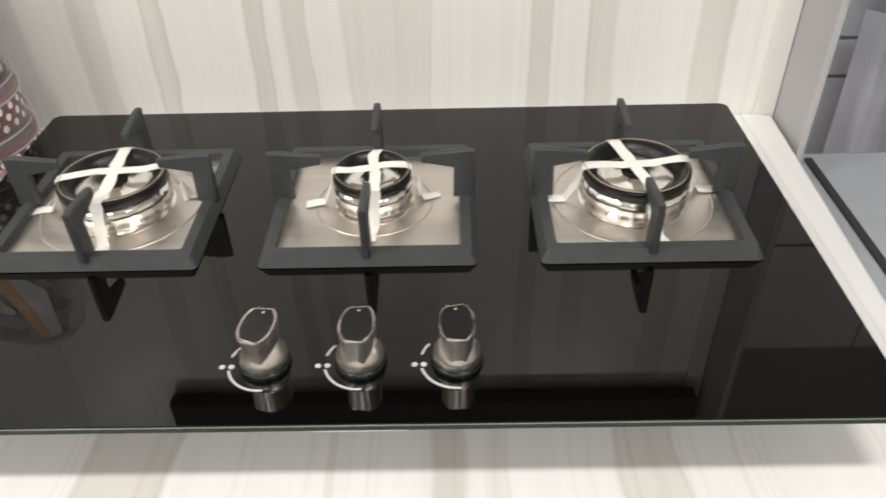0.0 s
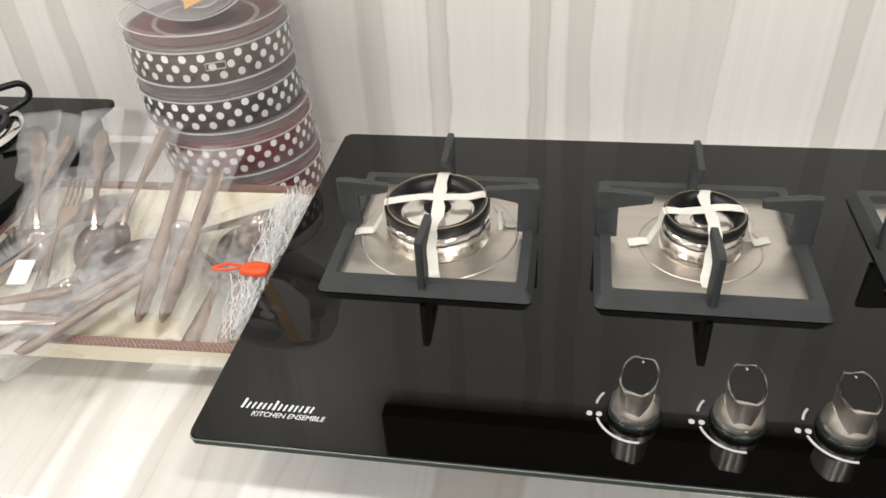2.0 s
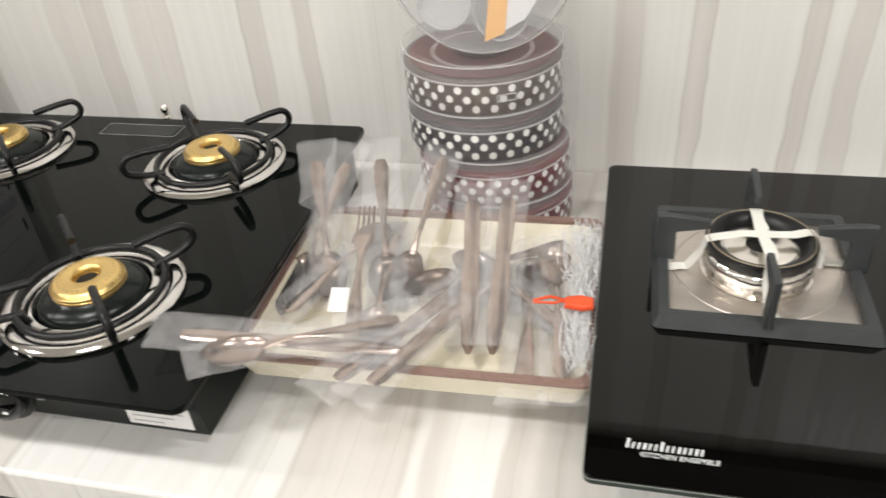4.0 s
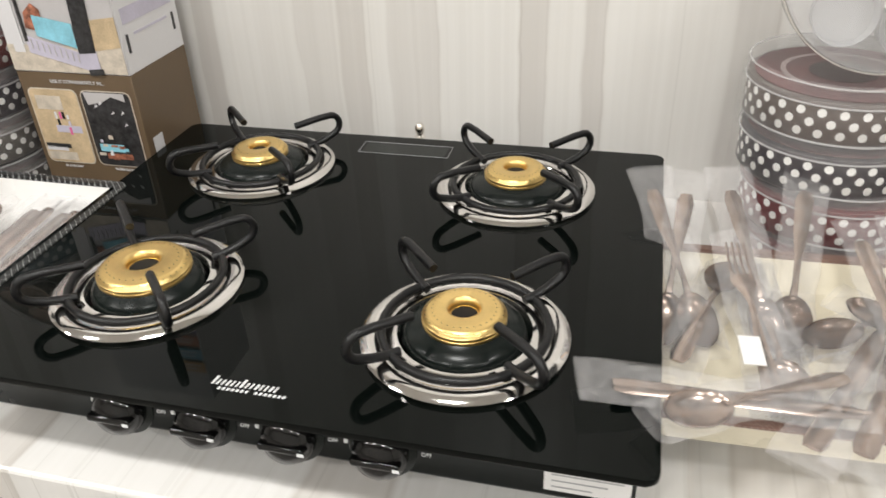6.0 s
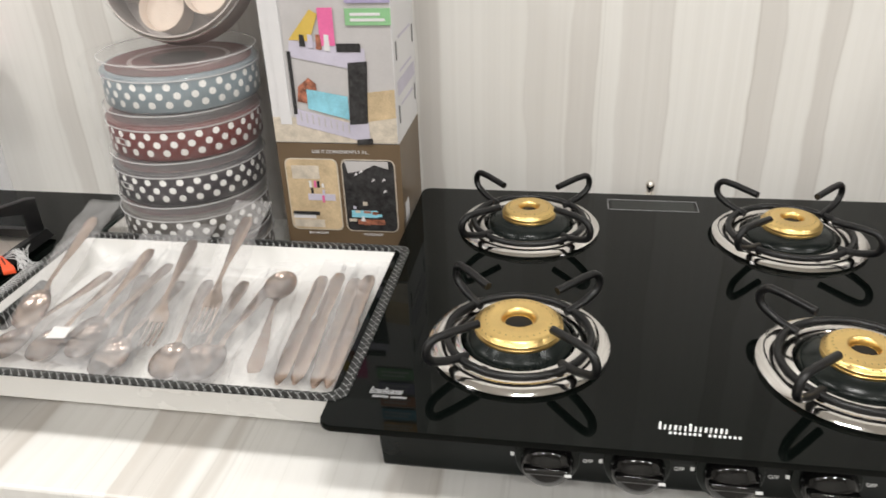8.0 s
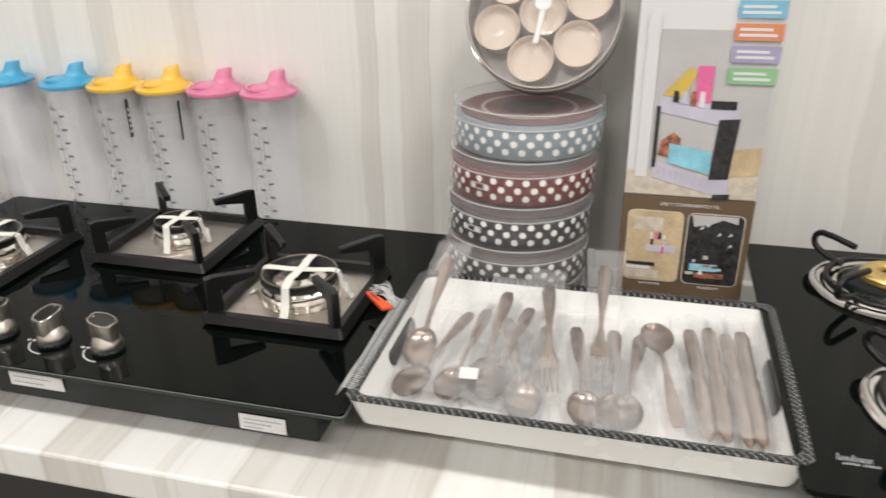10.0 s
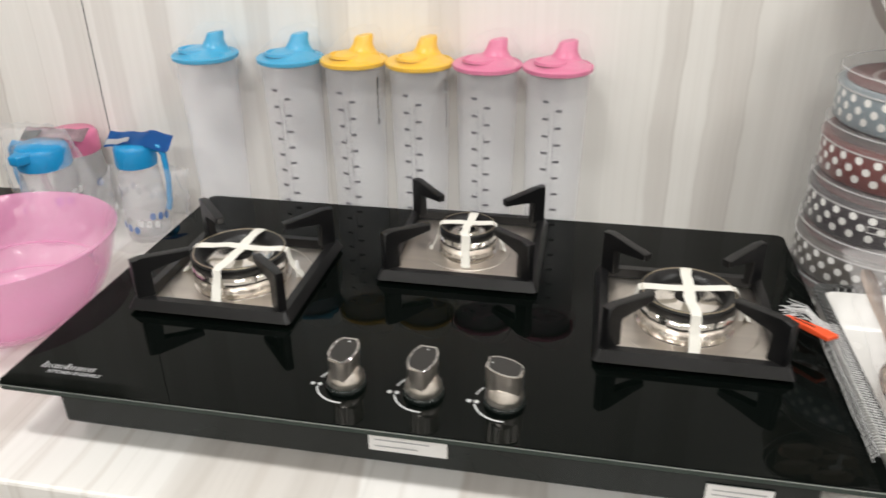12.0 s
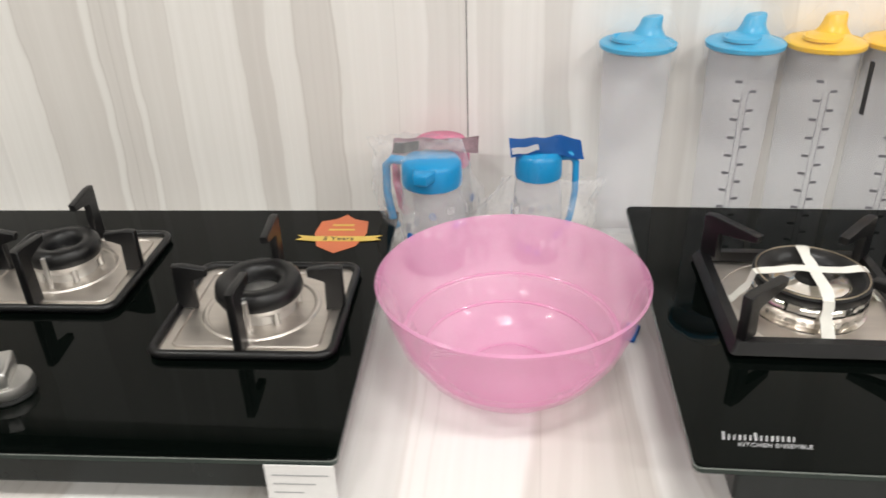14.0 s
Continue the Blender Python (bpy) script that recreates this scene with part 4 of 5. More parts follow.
for i, (key, dx, dy) in enumerate((("tin_brown", -0.010, 0.0), ("tin_brown", -0.009, 0.0), ("tin_plum", -0.006, 0.0), ("tin_red", -0.002, 0.002), ("tin_blue", 0.004, 0.004))):
    tin(-1.356 + dx, -0.098 + dy, ZC + P * i, 55 * i + 10, key, NAMES[key] + " round tin with white dots and clear lid, stacked", -28 if i in (2, 3) else False)


def wrap_sleeve(x, y, z0, z1, r, name_label):
    """Loose shrink wrap round a stack, with gathers."""
    bm = bmesh.new()
    rings, n = [], 72
    for j in range(19):
        v = j / 18
        ring = []
        for i in range(n):
            an = 2 * math.pi * i / n
            k = noise.noise(Vector((math.cos(an) * 3, math.sin(an) * 3, v * 7))) * 0.004 + 0.003
            ring.append(bm.verts.new(((r + k) * math.cos(an), (r + k) * math.sin(an), (z1 - z0) * v)))
        rings.append(ring)
    for a0, b0 in zip(rings, rings[1:]):
        for i in range(n):
            bm.faces.new((a0[i], a0[(i + 1) % n], b0[(i + 1) % n], b0[i]))
    ob = tagged(new("shrink_wrap", finish(bm, "shrink_wrap", M["wrap"])), name_label, "wrap")
    ob.matrix_basis = pose(x, y, z0)


wrap_sleeve(-0.160, -0.066, ZC, ZC + 4 * P1 - 0.002, 0.1115, "clear crinkled wrap round a stack of tins")
wrap_sleeve(-1.361, -0.098, ZC, ZC + 5 * P - 0.002, 0.1175, "clear crinkled wrap round a tall stack of tins")


def spice_box(x, y, z, lean, turn, cup_key, label, side_key):
    """A round spice box on its edge, leaning on the wall, its seven cups seen through a clear lid."""
    t = thing("spice_box", label, "spice box", pose(x, y, z, 90 - lean, 0, 0))
    r = 0.108
    t.matrix_basis = pose(x, y, z, 0, 0, 0) @ pose(0, 0, 0, -lean, 0, 0) @ pose(0, 0, r, 90, 0, 0)
    part("tub", lathe([(0, -0.030), (r * 0.93, -0.030), (r * 0.985, -0.024), (r * 0.985, 0.020), (r * 0.965, 0.020), (r * 0.93, -0.025), (0, -0.026)], 64), M[side_key], t)
    part("lid", lathe([(r, 0.010), (r, 0.024), (r * 0.96, 0.0275), (0, 0.0285)], 64), M["clear"], t, "clear domed lid")
    part("rim_ring", moved(tube([(r * math.cos(2 * math.pi * i / 60), r * math.sin(2 * math.pi * i / 60), 0.011) for i in range(60)], 0.0018, 6, True), pose(0, 0, 0)), M["chrome"], t, "bright steel rim")
    for q in range(7):
        an = radians(60 * q + turn)
        cx, cy = (0, 0) if q == 6 else (0.066 * math.cos(an), 0.066 * math.sin(an))
        cup = lathe([(0, -0.022), (0.027, -0.022), (0.0312, 0.016), (0.0325, 0.017), (0.0318, 0.018), (0.0302, 0.016), (0.0285, 0.004), (0, 0.003)], 32, m=pose(cx, cy, 0))
        part("cup", cup, M[cup_key], t)
    s = part("spoon", moved(lathe([(0, 0.0), (0.009, 0.0005), (0.0115, 0.003), (0.0095, 0.0035), (0, 0.0015)], 20), pose(0.0, 0.012, 0.0195)), M["white_spoon"], t, "small white plastic spoon")
    part("spoon_handle", prism([(-0.004, 0.004), (0.004, 0.004), (0.0032, -0.03), (0.0042, -0.043), (0.0, -0.046), (-0.0042, -0.043), (-0.0032, -0.03)], 0.0195, 0.0215, 0.0006, m=pose(0, 0, 0, 0, 0, -8)), M["white_spoon"], s)
    return t


M["tin_steel"] = surface("steel_spice_tub", (0.42, 0.37, 0.35), 0.35, 0.35, vary=0.08)
M["pale_tub"] = surface("clear_pale_tub", (0.75, 0.74, 0.75), 0.2, vary=0.05, alpha=0.22)
spice_box(-1.338, -0.125, ZC + 5 * P + 0.012, 27, 20, "beige_cup", "round steel spice box with beige cups standing on stacked tins", "tin_steel")
s1 = spice_box(-0.152, -0.128, ZC + 4 * P1 + 0.0125, 13, 50, "clear_cup", "clear round spice box with an orange insert standing on stacked tins", "pale_tub")
part("insert_card", prism([(0.005, -0.095), (0.05, -0.07), (0.075, -0.03), (0.055, 0.075), (0.02, 0.09)], 0.0185, 0.0192), M["card_white"], s1, "white and orange printed insert")
part("insert_stripe", prism([(0.005, -0.095), (0.028, -0.085), (0.04, 0.085), (0.02, 0.09)], 0.0194, 0.0198), M["tab_orange"], s1, "orange printed stripe")


def carton():
    x0, x1, y0, y1, h, split = -0.088, 0.088, -0.138, 0.0, 0.56, 0.208
    t = thing("carton", "tall printed carton showing a slim kitchen trolley", "carton", pose(-1.121, 0.0, ZC, 0, 0, 0.5))
    part("lower_card", box(x0, x1, y0, y1, 0.0, split, 0.001, 1), M["card_brown"], t, "brown lower part of the carton")
    part("upper_card", box(x0, x1, y0, y1, split, h, 0.001, 1), M["card_white"], t, "white upper part of the carton")

    def flat(name, pts, key, layer, label=""):
        bm = prism(pts, 0, 0.0004)
        bm.transform(Matrix.Translation((0, y0 - 0.0004 * layer - 0.0002, 0)) @ Matrix.Rotation(radians(90), 4, "X"))
        return part(name, bm, M[key], t, label)

    def rect(name, a0, a1, b0, b1, key, layer, label=""):
        return flat(name, [(a0, b0), (a1, b0), (a1, b1), (a0, b1)], key, layer, label)

    rect("photo", -0.058, 0.086, 0.21, 0.435, "photo_grey", 1, "printed photograph of a slim trolley")
    rect("photo_floor", x0 + 0.001, 0.086, 0.21, 0.245, "photo_floor", 2)
    flat("photo_corner", [(0.032, 0.238), (0.086, 0.246), (0.086, 0.285), (0.04, 0.279)], "photo_wood", 3)
    rect("photo_door", -0.076, -0.060, 0.235, 0.455, "card_white", 3)
    flat("photo_trolley_base", [(-0.053, 0.235), (0.03, 0.214), (0.048, 0.216), (0.048, 0.24), (0.03, 0.236), (-0.053, 0.258)], "photo_lilac", 4)
    flat("photo_trolley_shelf", [(-0.053, 0.328), (0.028, 0.312), (0.05, 0.316), (0.05, 0.338), (-0.05, 0.352)], "photo_lilac", 4)
    flat("photo_post", [(0.022, 0.236), (0.047, 0.238), (0.052, 0.322), (0.026, 0.320)], "photo_dark", 5)
    rect("photo_back_post", -0.055, -0.050, 0.25, 0.335, "photo_dark", 5)
    flat("photo_books", [(-0.048, 0.268), (-0.02, 0.262), (-0.02, 0.292), (-0.03, 0.30), (-0.045, 0.288)], "photo_red", 5)
    flat("photo_folder", [(-0.034, 0.258), (0.022, 0.243), (0.022, 0.275), (-0.034, 0.285)], "photo_cyan", 6)
    flat("photo_wheel", [(0.03, 0.207), (0.052, 0.209), (0.052, 0.217), (0.03, 0.215)], "photo_dark", 6)
    flat("photo_basket", [(-0.05, 0.35), (-0.022, 0.348), (-0.008, 0.382), (-0.018, 0.388)], "ribbon", 6)
    rect("photo_bottle", -0.008, 0.012, 0.342, 0.390, "photo_pink", 6)
    rect("photo_jars", 0.013, 0.045, 0.334, 0.345, "photo_dark", 6)
    for i, key in enumerate(("tab_green", "tab_purple", "tab_red", "tab_blue", "tab_orange")):
        zb = 0.368 + 0.0275 * i
        rect("tab", 0.028 + 0.001 * i, 0.0875, zb, zb + 0.021, key, 7, "coloured feature tab")
        for k in range(2):
            rect("print_bar", 0.035, 0.08 - 0.006 * k, zb + 0.005 + 0.007 * k, zb + 0.0085 + 0.007 * k, "card_white", 8)
    for px in (-0.078, 0.004):
        flat("photo_panel", [(px + u, v) for u, v in rounded(0.074, 0.108, 0.008, 4, 0.037, 0.130)], "photo_wood" if px < 0 else "photo_dark", 2, "rounded inset photograph")
    flat("inset_border", [(-0.078 + u, v) for u, v in rounded(0.077, 0.111, 0.009, 4, 0.037, 0.130)], "photo_floor", 1)
    flat("inset_border", [(0.004 + u, v) for u, v in rounded(0.077, 0.111, 0.009, 4, 0.037, 0.130)], "photo_floor", 1)
    rect("inset_shelf", -0.05, -0.010, 0.122, 0.132, "photo_lilac", 3)
    rect("inset_shelf", -0.076, -0.042, 0.093, 0.100, "card_white", 3)
    rect("inset_light", -0.07, -0.03, 0.155, 0.175, "photo_floor", 3)
    rect("inset_tool", 0.012, 0.05, 0.097, 0.108, "photo_cyan", 3)
    rect("inset_tool", 0.02, 0.06, 0.086, 0.094, "photo_red", 3)
    flat("inset_seat", [(0.012, 0.165), (0.035, 0.17), (0.05, 0.178), (0.07, 0.172), (0.07, 0.183), (0.008, 0.183)], "photo_grey", 3)
    rnd = random.Random(11)
    for k in range(9):
        u = -0.046 + 0.0082 * k
        rect("trolley_rib", u, u + 0.0013, 0.2405 - 0.002 * k, 0.2535 - 0.0021 * k, "photo_grey", 7)
    for k in range(8):
        u, v = rnd.uniform(-0.052, -0.014), rnd.choice((0.1325, 0.119, 0.142))
        rect("inset_bottle", u, u + 0.0035, v, v + rnd.uniform(0.006, 0.011), rnd.choice(("card_white", "photo_pink", "photo_lilac", "photo_dark")), 4)
    rect("inset_basin", -0.076, -0.030, 0.079, 0.091, "photo_floor", 3)
    rect("inset_step", -0.076, -0.036, 0.098, 0.104, "photo_dark", 3)
    for k in range(10):
        u, v = rnd.uniform(0.008, 0.062), rnd.uniform(0.082, 0.122)
        rect("inset_part", u, u + rnd.uniform(0.004, 0.011), v, v + rnd.uniform(0.003, 0.006), rnd.choice(("card_white", "photo_cyan", "photo_red", "photo_lilac", "deep_blue", "photo_floor")), 4)
    for k in range(5):
        u, v = rnd.uniform(0.02, 0.06), rnd.uniform(0.135, 0.165)
        flat("inset_gleam", [(u, v), (u + 0.006, v + 0.003), (u + 0.004, v + 0.006)], "card_white", 4)
    for k in range(4):
        u = -0.036 + 0.011 * k
        flat("shelf_jar", [(u, 0.342 - 0.002 * k), (u + 0.008, 0.341 - 0.002 * k), (u + 0.007, 0.356), (u + 0.001, 0.357)], ("photo_dark", "photo_lilac", "photo_red", "card_white")[k], 7)
    for text, size, wx, wz in (("USE IT CONVENIENTLY IN...", 0.0066, 0.004, 0.194), ("BATHROOM", 0.0052, -0.041, 0.068), ("WORKSHOP", 0.0052, 0.041, 0.068)):
        part("printed_text", words(text, size), None, t, m=pose(wx, y0 - 0.0014, wz, 90, 0, 0)).data.materials.append(M["card_white"])
    # the side that faces along the counter
    for zz in (0.255, 0.30, 0.345, 0.40):
        part("side_print", box(x1 + 0.0003, x1 + 0.0008, -0.11, -0.03, zz, zz + 0.003), M["photo_lilac"], t)
    part("side_band", box(x1 + 0.0003, x1 + 0.0007, -0.128, -0.012, 0.272, 0.292), M["photo_lilac"], t)
    part("side_label", box(x1 + 0.0003, x1 + 0.0008, -0.125, -0.102, 0.085, 0.115), M["card_white"], t)
    for zz in (0.235, 0.32):
        part("side_peg", box(x1 + 0.0003, x1 + 0.0008, -0.128, -0.123, zz, zz + 0.024), M["photo_dark"], t)
        part("side_peg", box(x1 + 0.0003, x1 + 0.0008, -0.018, -0.013, zz, zz + 0.024), M["photo_dark"], t)
    for k in range(6):
        part("side_slot", box(x0 - 0.0008, x0 - 0.0003, -0.088, -0.056, 0.24 + 0.05 * k, 0.243 + 0.05 * k), M["photo_dark"], t)
        part("side_line", box(x0 - 0.0008, x0 - 0.0003, -0.058, -0.056, 0.243 + 0.05 * k, 0.262 + 0.05 * k), M["photo_dark"], t)


carton()


def bottle(x, key, turn, tone, scaled=True):
    t = thing("drink_bottle", "tall frosted measuring bottle with a " + tone + " flip lid", "bottle", pose(x, -0.009, ZC, 0, 0, turn), group="row of measuring bottles")
    t.scale.z = 0.994
    part("flask", lathe([(0, 0.0), (0.034, 0.0), (0.038, 0.004), (0.0395, 0.06), (0.0415, 0.15), (0.0445, 0.297)], 44), M["frost"], t)
    hat = lathe([(0.046, 0.2925), (0.0495, 0.2945), (0.0500, 0.2995), (0.0475, 0.3015), (0.044, 0.3012), (0.034, 0.305), (0.022, 0.3095), (0, 0.311)], 40)
    lid = part("lid", hat, M[key], t, "bright " + tone + " plastic lid")
    spout = lathe([(0.030, 0.302), (0.0225, 0.3075), (0.0175, 0.314), (0.0148, 0.320), (0.0140, 0.329), (0.0120, 0.332), (0, 0.3315)], 28)
    for v in spout.verts:
        lift = v.co.z - 0.302
        v.co.x += 0.009 + 0.16 * lift
        v.co.y = v.co.y * 0.9 + 0.009 + 0.15 * lift
        v.co.z += 0.15 * (v.co.x - 0.018) if v.co.z > 0.328 else 0.0
    part("spout", spout, M[key], lid)
    part("lid_dish", lathe([(0.024, 0.3045), (0.023, 0.3085), (0.0205, 0.3085), (0.0185, 0.3045)], 28, m=pose(-0.010, -0.012, 0.0012)), M[key], lid)
    cover = lathe([(0.0475, 0.262), (0.0505, 0.275), (0.0535, 0.290), (0.0535, 0.301), (0.045, 0.314), (0.034, 0.326), (0.027, 0.338), (0.017, 0.344), (0, 0.345)], 36)
    for v in cover.verts:
        k = noise.noise(Vector((v.co.x * 60 + x * 9, v.co.y * 60, v.co.z * 55)))
        lift = max(0.0, v.co.z - 0.3025)
        v.co.x += 0.40 * lift + 0.003 * k
        v.co.y += 0.30 * lift + 0.003 * k
    part("film_cover", cover, M["wrap"], t, "clear crinkled film over the lid")
    for side, dx in ((0, -0.012), (1, 0.006)):
        if not scaled:
            continue
        an = radians(-90 - turn) + ((dx + 0.0055 * (1 - 2 * side)) / 0.042)
        part("scale_line", tube([((0.0398 + 0.0000155 * zz) * math.cos(an), (0.0398 + 0.0000155 * zz) * math.sin(an), zz / 1000) for zz in range(24, 262, 17)], 0.00035, 4), M["scale_ink"], t)
        for k in range(10):
            zz = 0.032 + 0.0252 * k - 0.0125 * side
            an = radians(-90 - turn) + (dx / 0.042)
            rr = 0.0394 + 0.0000158 * (zz * 1000)
            mark = moved(box(-0.0042, 0.0042, -0.0003, 0.0003, -0.0017, 0.0017), pose(rr * math.cos(an), rr * math.sin(an), zz, 0, 0, math.degrees(an) + 90))
            part("scale_mark", mark, M["scale_ink"], t)


M["scale_ink"] = surface("grey_scale_ink", (0.16, 0.155, 0.17), 0.6)
for x, key, turn, tone in ((-2.339, "cap_blue", -18, "blue"), (-2.203, "cap_blue", 6, "blue"), (-2.104, "cap_yellow", 4, "yellow"), (-2.006, "cap_yellow", 14, "yellow"), (-1.907, "cap_pink", 0, "pink"), (-1.807, "cap_pink", 5, "pink")):
    bottle(x, key, turn, tone, x > -2.3)
for hx, hy, turn, lean in ((-2.059, -0.052, 97, 1), (-1.960, -0.048, -75, -4)):
    hang = thing("hang_tag", "narrow black hang tag beside a yellow-lidded bottle", "tag", pose(hx, hy, ZC + 0.215, 0, lean, turn), group="hang tags")
    part("strip", box(-0.0048, 0.0048, -0.0008, 0.0, 0.0, 0.067), M["dark_board"], hang)
    for k in range(5):
        part("print_bar", box(-0.0022, 0.0022, -0.0012, -0.0009, 0.008 + 0.0095 * k, 0.0135 + 0.0095 * k), M["print_white"], hang)
sachet = thing("sachet", "small white and blue sachet lying behind the bowl", "sachet", pose(-2.378, -0.235, ZC, 0, 0, -20))
part("packet", box(-0.032, 0.018, -0.018, 0.018, 0.0005, 0.007, 0.002), M["card_white"], sachet)
part("blue_end", box(0.0182, 0.036, -0.0175, 0.0175, 0.0008, 0.006, 0.002), M["deep_blue"], sachet, "blue end")


def bowl():
    t = thing("bowl", "translucent pink plastic mixing bowl on the counter", "bowl", pose(-2.498, -0.330, ZC))
    prof = [(0, 0.003), (0.050, 0.003), (0.055, 0.0), (0.060, 0.002), (0.082, 0.013), (0.104, 0.034), (0.123, 0.064), (0.1345, 0.096), (0.1410, 0.124), (0.1445, 0.128), (0.1455, 0.132), (0.143, 0.134), (0.1375, 0.125), (0.1315, 0.097), (0.1195, 0.066), (0.112, 0.0645), (0.1005, 0.0365), (0.094, 0.0355), (0.078, 0.0165), (0.058, 0.0065), (0.052, 0.0062), (0, 0.0062)]
    part("shell", lathe(prof, 80), M["bowl"], t)
    for rr, zz in ((0.050, 0.0066), (0.097, 0.0372), (0.1165, 0.0665)):
        part("ridge", moved(tube([(rr * math.cos(2 * math.pi * i / 60), rr * math.sin(2 * math.pi * i / 60), zz) for i in range(60)], 0.0016, 6, True), pose(0, 0, 0)), M["bowl"], t)


bowl()


def jug(x, y, key, turn, label, dots, wide=1.08):
    t = thing("jug", label, "jug", pose(x, y, ZC, 0, 0, turn) @ Matrix.Diagonal((wide, wide, 1.18, 1.0)), group="bagged plastic jugs")
    part("vessel", lathe([(0, 0.002), (0.036, 0.0), (0.041, 0.006), (0.043, 0.05), (0.040, 0.09), (0.036, 0.118), (0.034, 0.118), (0.038, 0.09), (0.041, 0.05), (0.039, 0.01), (0, 0.006)], 40), M["clear_jug"], t)
    lid = part("lid", lathe([(0.0375, 0.108), (0.0385, 0.112), (0.0375, 0.132), (0.033, 0.138), (0, 0.140)], 40), M[key], t, "coloured jug lid")
    part("beak", prism([(-0.016, -0.03), (0.016, -0.03), (0.008, -0.052), (-0.008, -0.052)], 0.122, 0.136, 0.003), M[key], lid)
    part("handle", tube([(-0.03, 0, 0.132), (-0.052, 0, 0.133), (-0.06, 0, 0.125), (-0.061, 0, 0.09), (-0.055, 0, 0.055), (-0.05, 0, 0.045)], 0.0055, 10), M[key], t)
    for k in range(dots):
        an, zz = 2.4 * k, 0.02 + 0.055 * ((k * 0.37) % 1)
        part("print_dot", lathe([(0, 0.0), (0.0055, 0.0), (0.0055, 0.0006), (0, 0.0006)], 14, m=pose(0.0432 * math.cos(an), 0.0432 * math.sin(an), zz, 90, 0, math.degrees(an) + 90)), M["deep_blue"] if k % 2 else M["print_white"], t)


jug(-2.608, -0.078, "jug_blue", -10, "clear jug with a blue lid inside a crinkled bag", 14)
jug(-2.464, -0.050, "jug_blue", 178, "clear dotted jug with a blue lid under a header card", 24, 0.84)
jug(-2.602, -0.008, "cap_pink", 15, "clear jug with a pink lid standing behind another", 8)


def bag(x, y, w, d0, h, label, flop):
    """A loose clear bag with a crumpled skin."""
    bm = bmesh.new()
    rings, n = [], 96
    for j in range(41):
        v = j / 40
        ring = []
        for i in range(n):
            an = 2 * math.pi * i / n
            at = Vector((math.cos(an), math.sin(an), 0))
            k = 1 + 0.20 * noise.noise(at * 2.2 + Vector((x, 0, v * 4)))
            k += 0.11 * abs(noise.noise(at * 6.5 + Vector((x, 3, v * 9)))) + 0.05 * abs(noise.noise(at * 15 + Vector((7, x, v * 21))))
            s = (1 - 0.15 * v) * k
            ring.append(bm.verts.new((w * s * math.cos(an) + flop * v * v * 0.03, d0 * (1 - 0.75 * v * v) * s * math.sin(an), h * v + 0.001 + 0.006 * v * noise.noise(at * 5 + Vector((x, 0, 1))))))
        rings.append(ring)
    for a0, b0 in zip(rings, rings[1:]):
        for i in range(n):
            bm.faces.new((a0[i], a0[(i + 1) % n], b0[(i + 1) % n], b0[i]))
    ob = tagged(new("plastic_bag", finish(bm, "plastic_bag", M["bag"])), label, "bag", "jug bags")
    ob.matrix_basis = pose(x, y, ZC)


bag(-2.605, -0.062, 0.074, 0.066, 0.185, "clear crinkled bag round a blue-lidded jug", -1)
bag(-2.475, -0.055, 0.082, 0.06, 0.125, "clear crumpled bag round a dotted jug", 1)
M["card_rose"] = surface("rose_grey_header_card", (0.42, 0.30, 0.34), 0.25, vary=0.5, scale=40)


def crumpled(x0, x1, y0, y1, z, seed):
    """A thin sheet of card with soft waves and a bent edge."""
    bm = bmesh.new()
    rows = []
    for i in range(15):
        row = []
        for j in range(6):
            u, w = x0 + (x1 - x0) * i / 14, y0 + (y1 - y0) * j / 5
            rise = 0.006 * noise.noise(Vector((u * 38, w * 30, seed))) + 0.22 * (w - 0.0) - 1.6 * u * u
            row.append(bm.verts.new((u, w + 0.004 * noise.noise(Vector((u * 60, seed, 0))), z + rise)))
        rows.append(row)
    for a0, b0 in zip(rows, rows[1:]):
        for j in range(5):
            bm.faces.new((a0[j], b0[j], b0[j + 1], a0[j + 1]))
    bmesh.ops.solidify(bm, geom=bm.faces[:], thickness=0.0008)
    return bm


card = thing("header_card", "blue and white folded header card on a bag", "card", pose(-2.462, -0.050, ZC + 0.1665, 12, 3, 8))
part("fold", crumpled(-0.042, 0.058, -0.016, 0.018, 0.004, 1.7), M["deep_blue"], card)
part("name_panel", crumpled(-0.040, -0.004, -0.014, -0.003, 0.0062, 1.7), M["card_white"], card, "white name panel")
card = thing("header_card", "dark and pink header card on a bag", "card", pose(-2.606, -0.045, ZC + 0.1670, 10, -3, -2))
part("fold", crumpled(-0.060, 0.060, -0.014, 0.014, 0.004, 6.1), M["card_rose"], card)
part("name_panel", crumpled(-0.058, -0.022, -0.012, 0.004, 0.0062, 6.1), M["photo_dark"], card, "dark name panel")

# ---- cutlery trays ----


def rim_line(w, d0, r, bulge=0.0):
    """A rounded rectangle with many points, swelling at the middle of its short sides."""
    raw = rounded(w, d0, r, 5)
    out = []
    for (xa, ya), (xb, yb) in zip(raw, raw[1:] + raw[:1]):
        steps = max(1, int(math.hypot(xb - xa, yb - ya) / 0.02))
        out += [(xa + (xb - xa) * k / steps, ya + (yb - ya) * k / steps) for k in range(steps)]
    swell = lambda x, y: bulge * max(0.0, 1 - (y / (0.36 * d0)) ** 2) if abs(x) > w / 2 - r else 0.0
    return [(x + math.copysign(swell(x, y), x), y) for x, y in out]


